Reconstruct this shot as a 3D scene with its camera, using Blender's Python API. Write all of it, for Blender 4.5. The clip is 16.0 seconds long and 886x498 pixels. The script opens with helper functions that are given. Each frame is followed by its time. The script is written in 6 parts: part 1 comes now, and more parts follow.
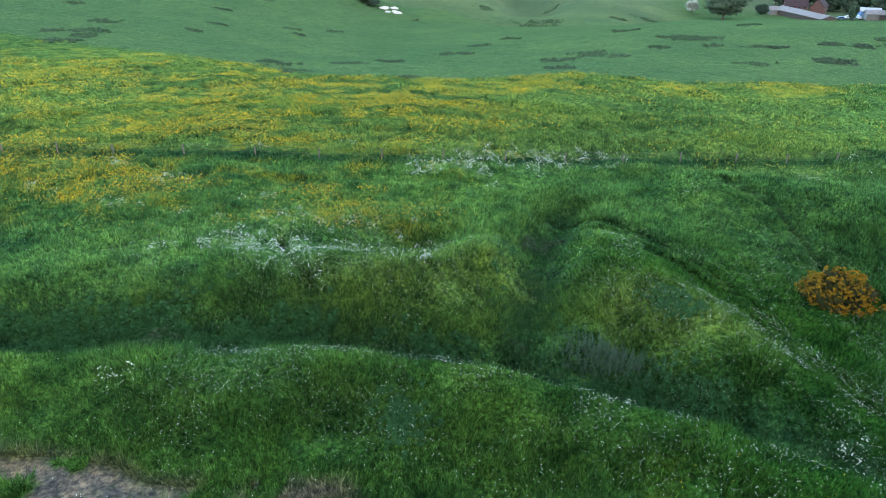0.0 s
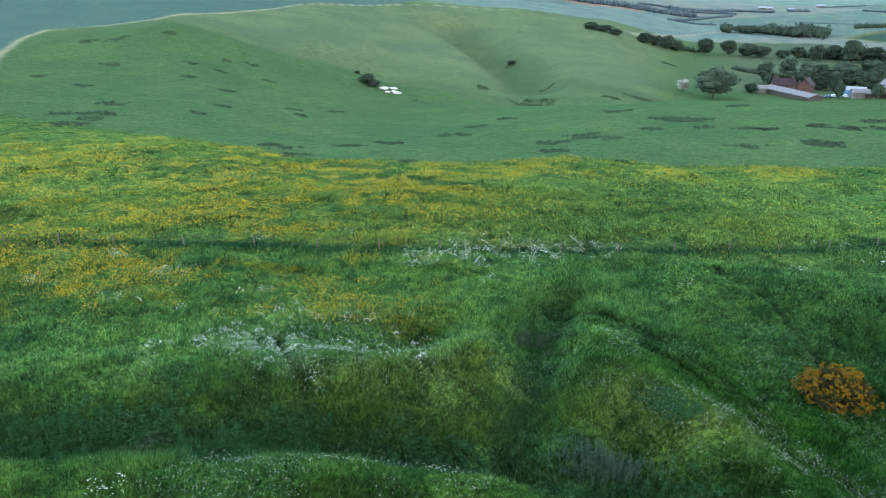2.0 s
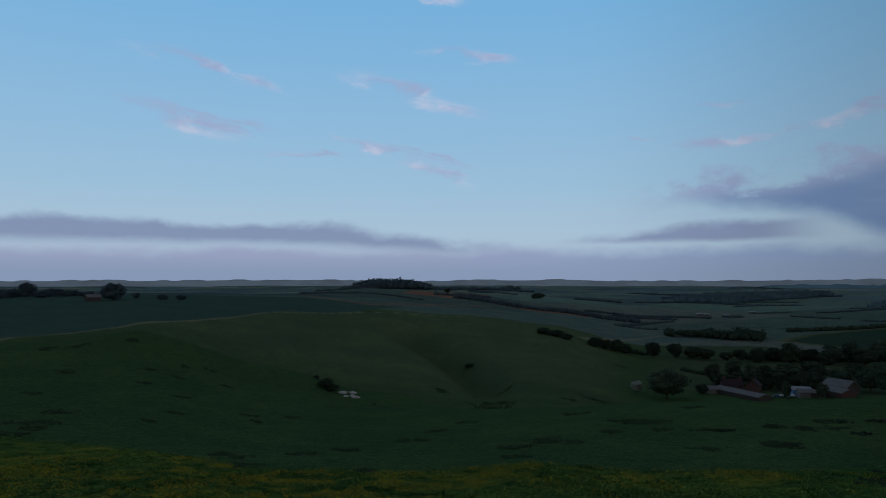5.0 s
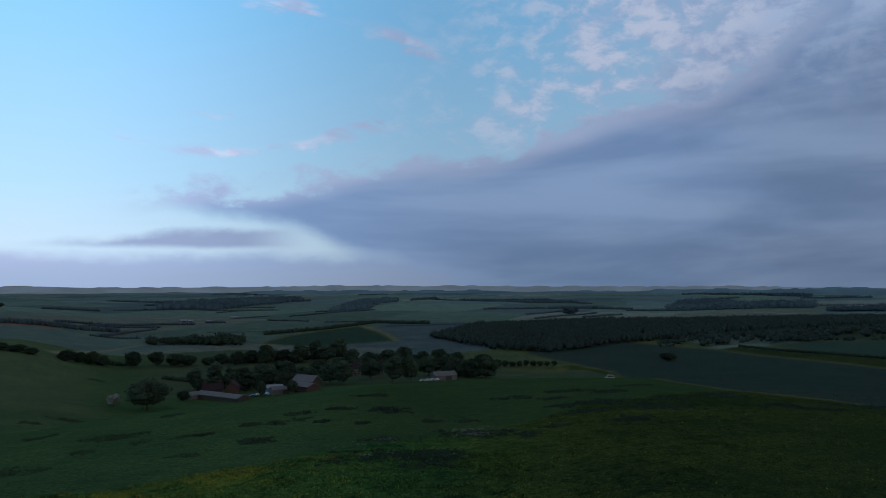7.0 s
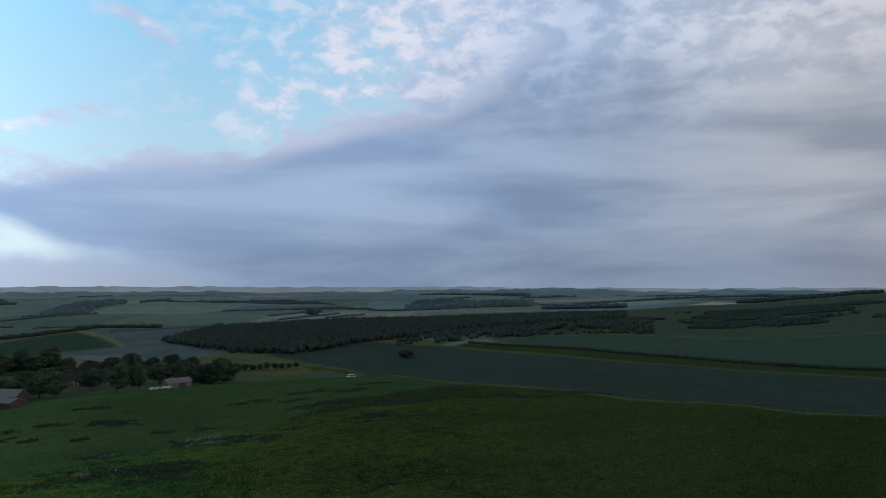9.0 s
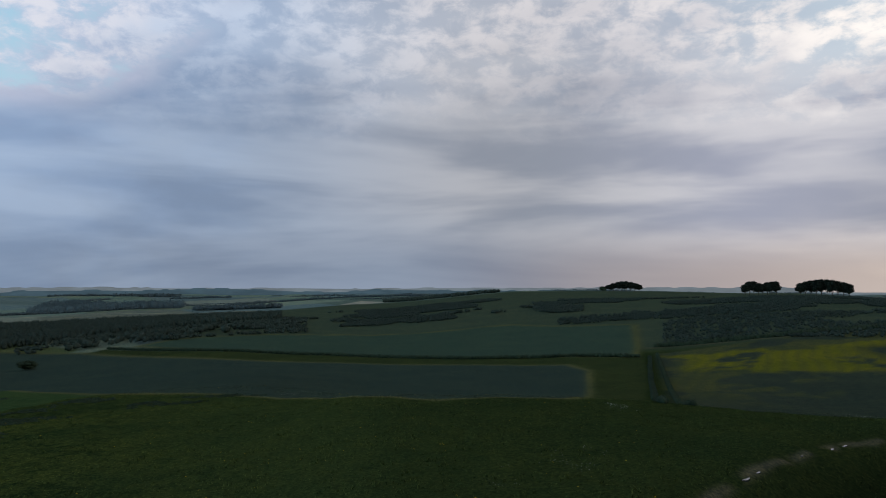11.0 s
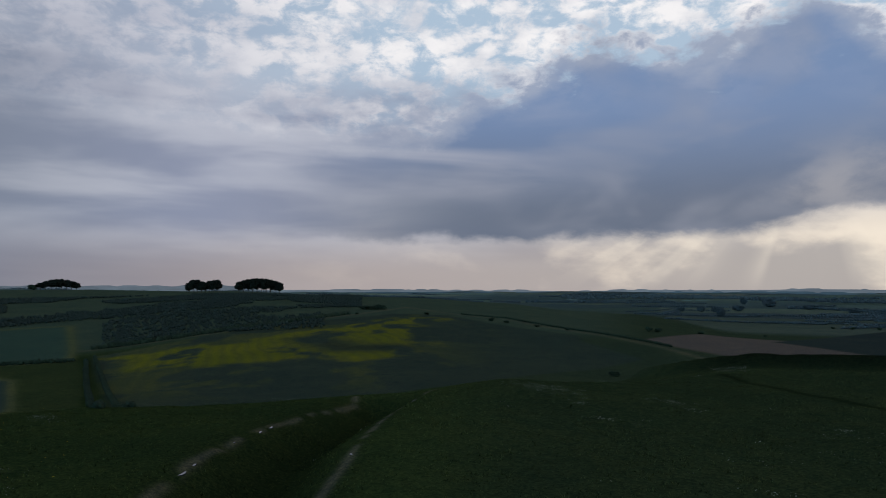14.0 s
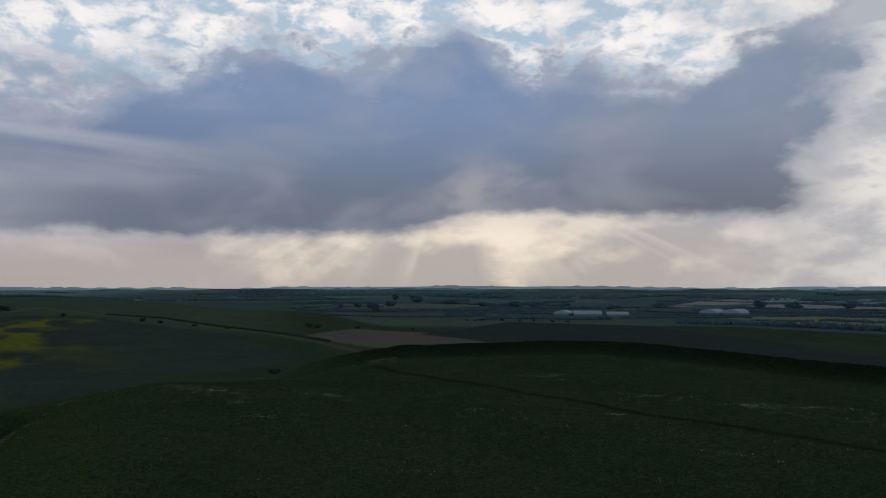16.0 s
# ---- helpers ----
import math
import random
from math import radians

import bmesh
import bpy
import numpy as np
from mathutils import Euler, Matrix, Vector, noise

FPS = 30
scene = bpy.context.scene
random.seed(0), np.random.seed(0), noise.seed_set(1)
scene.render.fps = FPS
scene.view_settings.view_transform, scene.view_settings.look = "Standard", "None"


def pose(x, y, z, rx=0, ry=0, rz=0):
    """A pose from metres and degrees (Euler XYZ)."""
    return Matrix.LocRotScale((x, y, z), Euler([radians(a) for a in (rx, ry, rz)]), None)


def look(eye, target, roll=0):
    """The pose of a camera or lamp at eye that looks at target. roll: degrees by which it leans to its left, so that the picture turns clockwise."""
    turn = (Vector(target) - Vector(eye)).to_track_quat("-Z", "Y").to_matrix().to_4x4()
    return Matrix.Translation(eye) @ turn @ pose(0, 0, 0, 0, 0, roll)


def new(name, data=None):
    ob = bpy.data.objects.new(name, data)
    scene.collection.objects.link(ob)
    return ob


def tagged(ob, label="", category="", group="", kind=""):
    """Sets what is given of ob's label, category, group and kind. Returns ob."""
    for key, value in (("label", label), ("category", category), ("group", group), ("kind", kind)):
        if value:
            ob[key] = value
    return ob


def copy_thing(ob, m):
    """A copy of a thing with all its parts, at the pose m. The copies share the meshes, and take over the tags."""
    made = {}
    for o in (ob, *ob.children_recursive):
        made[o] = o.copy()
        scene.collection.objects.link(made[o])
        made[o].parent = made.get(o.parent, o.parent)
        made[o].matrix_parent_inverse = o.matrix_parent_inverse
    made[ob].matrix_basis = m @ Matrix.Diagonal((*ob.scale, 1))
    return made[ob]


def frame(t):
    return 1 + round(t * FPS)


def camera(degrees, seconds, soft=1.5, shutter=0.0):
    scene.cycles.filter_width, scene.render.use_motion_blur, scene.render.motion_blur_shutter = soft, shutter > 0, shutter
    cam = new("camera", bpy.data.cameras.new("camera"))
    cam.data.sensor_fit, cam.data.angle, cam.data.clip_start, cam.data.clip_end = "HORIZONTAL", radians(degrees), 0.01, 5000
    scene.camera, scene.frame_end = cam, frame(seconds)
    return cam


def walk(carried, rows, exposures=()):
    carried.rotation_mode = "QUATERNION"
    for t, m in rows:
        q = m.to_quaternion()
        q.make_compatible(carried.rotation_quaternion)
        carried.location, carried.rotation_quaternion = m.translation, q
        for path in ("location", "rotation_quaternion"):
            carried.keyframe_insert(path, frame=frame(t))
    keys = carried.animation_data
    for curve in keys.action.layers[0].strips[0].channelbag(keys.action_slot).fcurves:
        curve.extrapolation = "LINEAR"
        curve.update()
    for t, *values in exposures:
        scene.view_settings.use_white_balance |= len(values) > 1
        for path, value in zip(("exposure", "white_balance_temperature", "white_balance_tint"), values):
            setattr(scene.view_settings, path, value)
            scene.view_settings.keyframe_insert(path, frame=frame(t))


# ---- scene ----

# the camera hovers over an old hill fort, tilts up and turns right
cam = camera(63.93, 16.0, soft=0.9)
EYE = 20.0
PATH = [
    (0.0, pose(-0.14, -0.48, EYE - 1.98, 62.68, 0, 0.09)), (0.5, pose(-0.15, -0.46, EYE - 1.51, 61.38, 0, 0.07)),
    (1.0, pose(-0.06, -0.38, EYE - 1.09, 61.67, 0, 0.09)), (1.5, pose(-0.01, -0.28, EYE - 0.77, 64.31, 0, 0.03)),
    (2.0, pose(0.02, -0.15, EYE - 0.45, 68.34, 0, -0.03)), (2.5, pose(0.02, -0.03, EYE - 0.21, 72.8, 0, -0.1)),
    (3.0, pose(0, 0, EYE, 77.35, 0, -0.15)), (3.2, pose(0, 0, EYE, 79.2, 0, -0.2)),
    (4.2, pose(0, 0, EYE, 88.0, 0, -0.9)), (4.8, pose(0, 0, EYE, 91.7, 0, -2.6)),
    (5.3, pose(0, 0, EYE, 92.86, 0, -5.85)), (5.5, pose(0, 0, EYE, 92.88, 0, -9.2)), (6.0, pose(0, 0, EYE, 92.88, 0, -19.7)),
    (6.5, pose(0, 0, EYE, 92.89, 0, -31.02)), (7.0, pose(0, 0, EYE, 92.91, 0, -43.16)), (7.5, pose(0, 0, EYE, 92.94, 0, -51.89)),
    (8.0, pose(0, 0, EYE, 92.97, 0, -55.79)), (8.2, pose(0, 0, EYE, 92.97, 0, -57.03)), (9.0, pose(0, 0, EYE, 92.98, 0, -63.6)),
    (9.7, pose(0, 0, EYE, 92.98, 0, -72.3)), (10.3, pose(0, 0, EYE, 92.99, 0, -80.95)), (10.5, pose(0, 0, EYE, 92.98, 0, -83.89)),
    (11.0, pose(0, 0, EYE, 93.0, 0, -90.83)), (11.5, pose(0, 0, EYE, 92.99, 0, -98.06)), (12.0, pose(0, 0, EYE, 92.97, 0, -105.26)),
    (12.5, pose(0, 0, EYE, 92.96, 0, -112.39)), (13.0, pose(0, 0, EYE, 92.95, 0, -119.45)), (13.5, pose(0, 0, EYE, 92.92, 0, -126.34)),
    (14.0, pose(0, 0, EYE, 92.86, 0, -133.51)), (14.5, pose(0, 0, EYE, 92.82, 0, -140.54)), (15.0, pose(0, 0, EYE, 92.77, 0, -147.37)),
    (15.5, pose(0, 0, EYE, 92.71, 0, -153.88)), (16.0, pose(0, 0, EYE, 92.64, 0, -160.25)),
]
walk(cam, PATH, exposures=[
    (0.0, 2.7, 6300, 10), (1.0, 2.7, 6300, 10), (2.0, 2.6, 6200, 10), (2.5, 2.3, 6150, 10), (3.0, 1.45, 6300, 10), (3.2, 0.85, 6200, 10), (4.2, -0.85, 6050, 10), (5.3, -1.42, 6000, 10), (6.0, -1.27, 5980, 10),
    (6.5, -1.03, 6000, 10), (7.0, -0.76, 6020, 10), (7.5, -0.53, 6080, 10), (8.2, -0.3, 6350, 10), (10.3, -0.08, 7400, 10), (11.0, -0.15, 7200, 10), (12.0, -0.36, 6750, 10), (13.0, -0.52, 6450, 10), (16.0, -0.5, 6650, 10)])






# ---- world: evening sky, clear to the north, broken cloud to the south ----
class Nodes:
    """Short forms for shader nodes of one tree."""

    def __init__(self, tree):
        self.tree = tree
        tree.nodes.clear()

    def put(self, socket, value):
        if isinstance(value, bpy.types.NodeSocket):
            self.tree.links.new(value, socket)
        elif isinstance(value, (tuple, list)) and len(value) == 3 and socket.type == "RGBA":
            socket.default_value = (*value, 1)
        else:
            socket.default_value = value

    def node(self, kind, out=0, settings=(), **inputs):
        n = self.tree.nodes.new(kind)
        for key, value in settings:
            setattr(n, key, value)
        for key, value in inputs.items():
            key = key.replace("_", " ")
            self.put(n.inputs[int(key[1:])] if key[0] == "i" and key[1:].isdigit() else n.inputs[key], value)
        return n.outputs[out] if n.outputs else n

    def math(self, op, a, b=0.0, c=0.0, clamp=False):
        return self.node("ShaderNodeMath", settings=(("operation", op), ("use_clamp", clamp)), i0=a, i1=b, i2=c)

    def add(self, a, b):
        return self.math("ADD", a, b)

    def mul(self, a, b):
        return self.math("MULTIPLY", a, b)

    def ramp(self, x, lo, hi, to_lo=0.0, to_hi=1.0, smooth=True):
        n = self.tree.nodes.new("ShaderNodeMapRange")
        n.interpolation_type = "SMOOTHSTEP" if smooth else "LINEAR"
        for i, v in enumerate((x, lo, hi, to_lo, to_hi)):
            self.put(n.inputs[i], v)
        return n.outputs[0]

    def mix(self, f, a, b, kind="MIX"):
        n = self.tree.nodes.new("ShaderNodeMix")
        n.data_type, n.blend_type = "RGBA", kind
        self.put(n.inputs[0], f), self.put(n.inputs[6], a), self.put(n.inputs[7], b)
        return n.outputs[2]

    def vec(self, x, y, z=0.0):
        return self.node("ShaderNodeCombineXYZ", i0=x, i1=y, i2=z)

    def noise(self, vector, scale, detail=4.0, rough=0.55, distort=0.0):
        return self.node("ShaderNodeTexNoise", Vector=vector, Scale=scale, Detail=detail, Roughness=rough, Distortion=distort)

    def blob(self, b, e, cb, ce, wb, we):
        """A soft patch round bearing cb and height ce, in degrees."""
        u = self.math("DIVIDE", self.add(b, -cb), wb)
        v = self.math("DIVIDE", self.add(e, -ce), we)
        d = self.add(self.mul(u, u), self.mul(v, v))
        return self.math("POWER", 2.718, self.mul(d, -1.0))


SUN_BEARING, SUN_HEIGHT = 162.0, 17.0
world = bpy.data.worlds.new("evening_sky")
scene.world = world
world.use_nodes = True
W = Nodes(world.node_tree)
way = W.node("ShaderNodeTexCoord")
sep = W.tree.nodes.new("ShaderNodeSeparateXYZ")
W.tree.links.new(way, sep.inputs[0])
sx, sy, sz = sep.outputs
bearing = W.mul(W.math("ARCTAN2", sx, sy), 57.2958)
# bearings run from -90 to 270, with the seam behind the turn
bearing = W.add(bearing, W.mul(W.math("LESS_THAN", bearing, -90.0), 360.0))
height = W.mul(W.math("ARCSINE", sz), 57.2958)
nishita = W.node("ShaderNodeTexSky", settings=(
    ("sky_type", "NISHITA"), ("sun_disc", False), ("sun_elevation", radians(SUN_HEIGHT)), ("sun_rotation", radians(SUN_BEARING)),
    ("air_density", 1.0), ("dust_density", 1.0), ("ozone_density", 1.5)))
strata = W.noise(W.vec(W.mul(bearing, 0.045), W.mul(height, 0.26), 0.0), 0.9, 4.0, 0.5, 0.3)
puffs = W.noise(W.vec(W.mul(bearing, 0.15), W.mul(height, 0.26), 4.4), 2.3, 6.0, 0.60, 0.25)
edge = W.noise(W.vec(W.mul(bearing, 0.13), W.mul(height, 0.24), 2.1), 1.5, 6.0, 0.54, 0.15)
soft = W.noise(W.vec(W.mul(bearing, 0.06), W.mul(height, 0.13), 5.5), 1.3, 3.0, 0.5, 0.4)
wob = W.add(edge, -0.5)


def between(lower, upper, soft_low, soft_high, ragged):
    """A layer of cloud from lower to upper, heights in degrees, with ragged edges."""
    h = W.add(height, W.mul(wob, ragged))
    above = W.ramp(W.math("SUBTRACT", W.add(height, W.mul(wob, ragged * 0.4)), lower), -soft_low, soft_low)
    below = W.ramp(W.math("SUBTRACT", upper, h), -soft_high, soft_high)
    return W.mul(above, below)


def climb(b0, b1, by):
    return W.ramp(bearing, b0, b1, 0.0, by)


def total(*terms):
    out = terms[0]
    for t in terms[1:]:
        out = W.add(out, t)
    return out


blue = W.mix(W.ramp(height, 1.0, 21.0, smooth=False), (4.5, 6.0, 6.9), (2.3, 5.1, 7.7))
colour = W.mix(0.12, blue, nishita)
# pale warm air low in the north
colour = W.mix(W.mul(W.ramp(height, 8.0, 3.0), 0.3), colour, (5.0, 5.6, 6.8))
# thin slanting wisps in the clear part
wb, wh = W.add(bearing, W.mul(wob, 12.0)), W.add(height, W.mul(wob, 3.6))
fibre = W.noise(W.vec(W.mul(bearing, 0.20), W.add(W.mul(height, 0.9), W.mul(bearing, 0.16)), 3.0), 1.4, 5.0, 0.6, 0.5)
small = None
for cb, ch, lb, lh, slope in ((-17.0, 12.0, 5.0, 0.8, -0.2), (-14.5, 15.8, 5.5, 0.6, -0.2), (1.5, 14.6, 5.5, 0.75, -0.27), (-1.0, 10.2, 6.0, 0.4, -0.22), (3.5, 8.4, 3.6, 0.55, -0.30), (6.0, 17.6, 3.5, 0.5, -0.1),
                              (4.0, 22.0, 2.2, 0.6, 0.0), (18.0, 10.8, 1.6, 0.22, -0.15), (25.0, 10.1, 5.0, 0.45, 0.1), (35.0, 11.7, 4.5, 0.6, 0.18), (31.0, 21.2, 3.6, 0.7, 0.0), (40.0, 19.0, 3.5, 1.0, -0.3),
                              (-8.0, 9.6, 3.0, 0.3, 0.0), (24.0, 12.8, 2.0, 0.2, 0.0)):
    g = W.blob(wb, W.add(wh, W.mul(W.add(bearing, -cb), -slope)), cb, ch, lb, lh)
    small = g if small is None else W.math("MAXIMUM", small, g)
small = W.mul(W.ramp(small, 0.15, 0.9), W.ramp(fibre, 0.30, 0.62))
colour = W.mix(W.mul(small, 0.72), colour, W.mix(W.ramp(edge, 0.42, 0.6), (3.9, 4.2, 5.9), (6.4, 6.2, 7.3)))
# low bank along the northern horizon: a dark streak over a lavender layer
haze_bank = W.mul(W.ramp(W.add(height, W.mul(wob, 2.0)), 3.0, 1.6), 0.88)
colour = W.mix(haze_bank, colour, W.mix(W.ramp(height, 0.2, 2.4), (2.5, 3.1, 4.4), W.mix(W.ramp(bearing, -5.0, 34.0), (3.5, 3.7, 5.2), (2.5, 3.3, 5.0))))
streaks = W.mul(between(total(2.4, W.ramp(bearing, -10.0, 8.0, 0.4, -0.2)), total(4.1, W.ramp(bearing, -8.0, 9.0, 0.2, -1.5)), 0.5, 0.5, 2.4), W.ramp(bearing, 9.0, 3.0))
streaks = W.math("MAXIMUM", streaks, W.mul(between(2.9, total(3.3, W.ramp(bearing, 12.0, 28.0, -0.4, 1.0)), 0.3, 0.4, 1.8), W.mul(W.ramp(bearing, 10.0, 16.0), W.ramp(bearing, 33.0, 27.0))))
colour = W.mix(W.mul(streaks, 0.8), colour, (2.15, 2.55, 4.0))
# the grey-blue wedge that thickens to the east
low = total(W.ramp(bearing, 18.0, 27.0, 6.0, 5.6), climb(27.0, 33.0, -1.2), climb(31.0, 38.0, -2.2), climb(38.0, 50.0, -4.0))
top = total(W.ramp(bearing, 17.0, 27.0, 6.1, 7.5), climb(27.0, 42.0, 2.6), climb(44.0, 62.0, 4.0), climb(62.0, 96.0, 26.0))
wedge = W.mul(between(low, W.add(top, W.mul(W.add(puffs, -0.5), 5.0)), 0.9, 0.9, 5.0), W.ramp(bearing, 16.0, 24.0))
grey = W.mix(W.ramp(strata, 0.36, 0.62), (1.75, 2.65, 4.5), (2.6, 3.6, 5.5))
grey = W.mix(W.mul(W.ramp(W.math("SUBTRACT", top, height), 2.2, 0.3), 0.5), grey, (4.9, 5.2, 6.7))
# the blue pales to the east
colour = W.mix(W.ramp(bearing, 46.0, 72.0, 0.0, 0.6), colour, (4.0, 4.9, 6.0))
# soft white puffs over blue above it
pf = W.mul(W.ramp(total(W.mul(puffs, 0.65), W.mul(edge, 0.35), W.ramp(bearing, 46.0, 74.0, 0.0, 0.15)), 0.44, 0.64), W.mul(W.ramp(height, 8.0, 14.0), W.ramp(W.add(bearing, W.mul(height, -0.5)), 26.0, 48.0)))
colour = W.mix(W.mul(pf, 0.85), colour, W.mix(W.ramp(puffs, 0.4, 0.62), (3.9, 4.6, 6.5), (6.0, 6.2, 7.4)))
colour = W.mix(W.mul(wedge, 0.92), colour, grey)
# layered grey sheet over the east and south
sheet = W.mix(W.ramp(strata, 0.36, 0.62), W.mix(W.ramp(bearing, 96.0, 116.0), (2.0, 2.35, 3.1), (2.6, 2.95, 4.05)), W.mix(W.ramp(bearing, 96.0, 116.0), (3.3, 3.6, 4.3), (4.6, 4.85, 5.7)))
sheet = W.mix(W.mul(W.ramp(W.add(height, W.mul(wob, 8.0)), 10.0, 22.0), 0.65), sheet, W.mix(W.ramp(puffs, 0.38, 0.62), (3.5, 4.1, 5.3), (6.3, 6.4, 7.2)))
sheet = W.mix(W.ramp(bearing, 96.0, 70.0), sheet, W.mix(1.0, sheet, (0.76, 0.93, 1.12), 'MULTIPLY'))
sheet = W.mix(W.mul(W.ramp(height, 5.5, 0.5), 0.8), sheet, W.mix(W.ramp(bearing, 88.0, 130.0), (1.5, 1.65, 2.3), (4.2, 3.5, 3.25)))
colour = W.mix(W.ramp(W.add(bearing, W.add(W.mul(wob, 26.0), W.mul(height, -0.2))), 54.0, 76.0), colour, sheet)
colour = W.mix(W.mul(W.mul(W.ramp(height, 8.0, 0.5), 0.75), W.mul(W.ramp(bearing, 34.0, 52.0), W.ramp(bearing, 104.0, 84.0))), colour, W.mix(W.ramp(strata, 0.36, 0.62), (1.3, 1.9, 3.0), (2.0, 2.7, 3.9)))
# bright broken cloud high in the south
high = W.mul(W.ramp(W.add(height, W.mul(wob, 8.0)), 11.0, 17.0), W.mul(W.ramp(W.add(bearing, W.mul(height, 0.6)), 112.0, 146.0), W.ramp(bearing, 215.0, 190.0)))
broken = W.mix(W.ramp(W.add(puffs, W.mul(wob, 0.3)), 0.38, 0.58), (4.3, 5.6, 7.0), W.mix(W.ramp(total(W.mul(edge, 0.6), W.mul(soft, 0.4)), 0.38, 0.6), (6.2, 6.5, 7.2), (9.8, 9.6, 9.6)))
colour = W.mix(W.mul(high, 0.9), colour, broken)
# pale cloud to the south-west
pale = W.mul(W.ramp(bearing, 174.0, 192.0), W.ramp(bearing, 262.0, 235.0))
colour = W.mix(W.mul(pale, 0.9), colour, W.mix(W.ramp(edge, 0.38, 0.62), (4.4, 4.6, 5.1), (7.6, 7.5, 7.5)))
# glow under the cloud towards the sun, with shafts of light
glow = W.blob(bearing, height, 163.0, 2.0, 26.0, 5.5)
lit = W.mix(W.ramp(W.add(W.add(W.mul(soft, 0.6), W.mul(edge, 0.4)), W.mul(height, 0.022)), 0.52, 0.70), (4.6, 4.25, 4.0), (9.8, 8.6, 7.0))
colour = W.mix(W.mul(glow, 0.9), colour, lit)
fan = W.math("DIVIDE", W.add(bearing, -161.0), W.math("SUBTRACT", 11.0, height))
shaft = W.ramp(W.noise(W.vec(fan, 3.3, 0.0), 2.6, 2.0, 0.5), 0.46, 0.62)
shaft = W.mul(W.mul(shaft, W.mul(W.ramp(height, 5.6, 3.4), W.ramp(height, -1.0, 1.6))), W.mul(W.ramp(bearing, 140.0, 154.0), W.ramp(bearing, 186.0, 172.0)))
colour = W.mix(W.mul(shaft, 0.32), colour, (9.6, 8.6, 7.2))
# the great dark cloud
low = total(3.7, climb(155.0, 164.0, 1.8), climb(166.0, 180.0, -0.4), W.mul(W.add(puffs, -0.5), 1.6))
top = total(7.5, climb(113.0, 130.0, 5.0), climb(130.0, 147.0, 6.2), climb(148.0, 152.0, -1.2), climb(153.0, 160.0, 2.4), climb(160.5, 167.0, -2.6), climb(170.0, 176.0, -1.6), climb(179.0, 185.0, 2.6))
right = W.ramp(W.math("SUBTRACT", total(186.5, W.mul(height, 0.32), W.mul(wob, 16.0)), bearing), -1.2, 3.0)
mass = W.mul(between(low, W.add(top, W.mul(W.add(puffs, -0.5), 10.0)), 0.6, 1.3, 5.0), W.mul(W.ramp(bearing, 114.0, 138.0), right))
inner = W.mix(W.ramp(height, 5.0, 15.0), (1.3, 1.62, 2.3), (1.75, 2.6, 4.4))
inner = W.mix(W.ramp(bearing, 163.0, 176.0), inner, W.mix(W.ramp(height, 5.0, 14.0), (1.35, 1.6, 2.1), (2.1, 2.65, 3.8)))
inner = W.mix(W.mul(W.ramp(soft, 0.44, 0.68), 0.42), inner, (3.1, 3.3, 4.0))
inner = W.mix(W.mul(W.mul(W.ramp(strata, 0.42, 0.64), W.ramp(bearing, 148.0, 132.0)), W.mul(W.ramp(height, 6.0, 9.0), 0.6)), inner, (4.4, 4.5, 5.2))
inner = W.mix(W.mul(W.blob(wb, wh, 163.6, 7.4, 2.6, 2.6), 0.6), inner, (4.2, 4.1, 4.3))
inner = W.mix(W.mul(W.ramp(W.math("SUBTRACT", top, W.add(height, W.mul(wob, 5.0))), 2.6, 0.4), 0.45), inner, (4.6, 4.9, 5.6))
colour = W.mix(W.mul(mass, 0.95), colour, inner)
# overhead, above the view, a cap of thick grey cloud is added to dim the ground
over = W.ramp(height, 23.0, 33.0)
colour = W.mix(W.mul(over, 0.96), colour, (1.05, 1.2, 1.42))
# the clear north is the brightest part of the evening sky
colour = W.mix(1.0, colour, W.vec(*[W.ramp(bearing, 12.0, 46.0, 1.66, 1.0)] * 3), "MULTIPLY")
back = W.node("ShaderNodeBackground", Color=colour, Strength=0.14)
W.node("ShaderNodeOutputWorld", Surface=back)

sun = new("sun", bpy.data.lights.new("sun", "SUN"))
sun.data.energy, sun.data.angle, sun.data.color = 0.25, radians(30), (1.0, 0.93, 0.84)
sb, sh = radians(SUN_BEARING), radians(SUN_HEIGHT)
sun.matrix_world = look((0, 0, 200), (-200 * math.sin(sb), -200 * math.cos(sb), 200 - 200 * math.tan(sh)))


# ---- the lie of the land ----
def hash2(i, j, seed):
    v = np.sin(i * 127.1 + j * 311.7 + seed * 74.7) * 43758.5453
    return v - np.floor(v)


def vnoise(x, y, seed=0):
    """Smooth value noise between 0 and 1."""
    i, j = np.floor(x), np.floor(y)
    u, v = x - i, y - j
    u, v = u * u * (3 - 2 * u), v * v * (3 - 2 * v)
    a, b = hash2(i, j, seed), hash2(i + 1, j, seed)
    c, d = hash2(i, j + 1, seed), hash2(i + 1, j + 1, seed)
    return (a * (1 - u) + b * u) * (1 - v) + (c * (1 - u) + d * u) * v


def fbm(x, y, octaves=4, seed=0):
    total, amp, s = 0.0, 0.5, 0.0
    for k in range(octaves):
        total = total + amp * vnoise(x * 2 ** k, y * 2 ** k, seed + k)
        s, amp = s + amp, amp / 2
    return total / s


RADII = np.array([0, 50, 100, 150, 220, 320, 450, 600, 850, 1300, 2200, 3500, 4900.0])
SECTIONS = []


def section(bearing, *depths):
    """A cut through the land from the fort outwards: depth under the eye at each of RADII."""
    SECTIONS.append((bearing, [-20.0, *depths]))


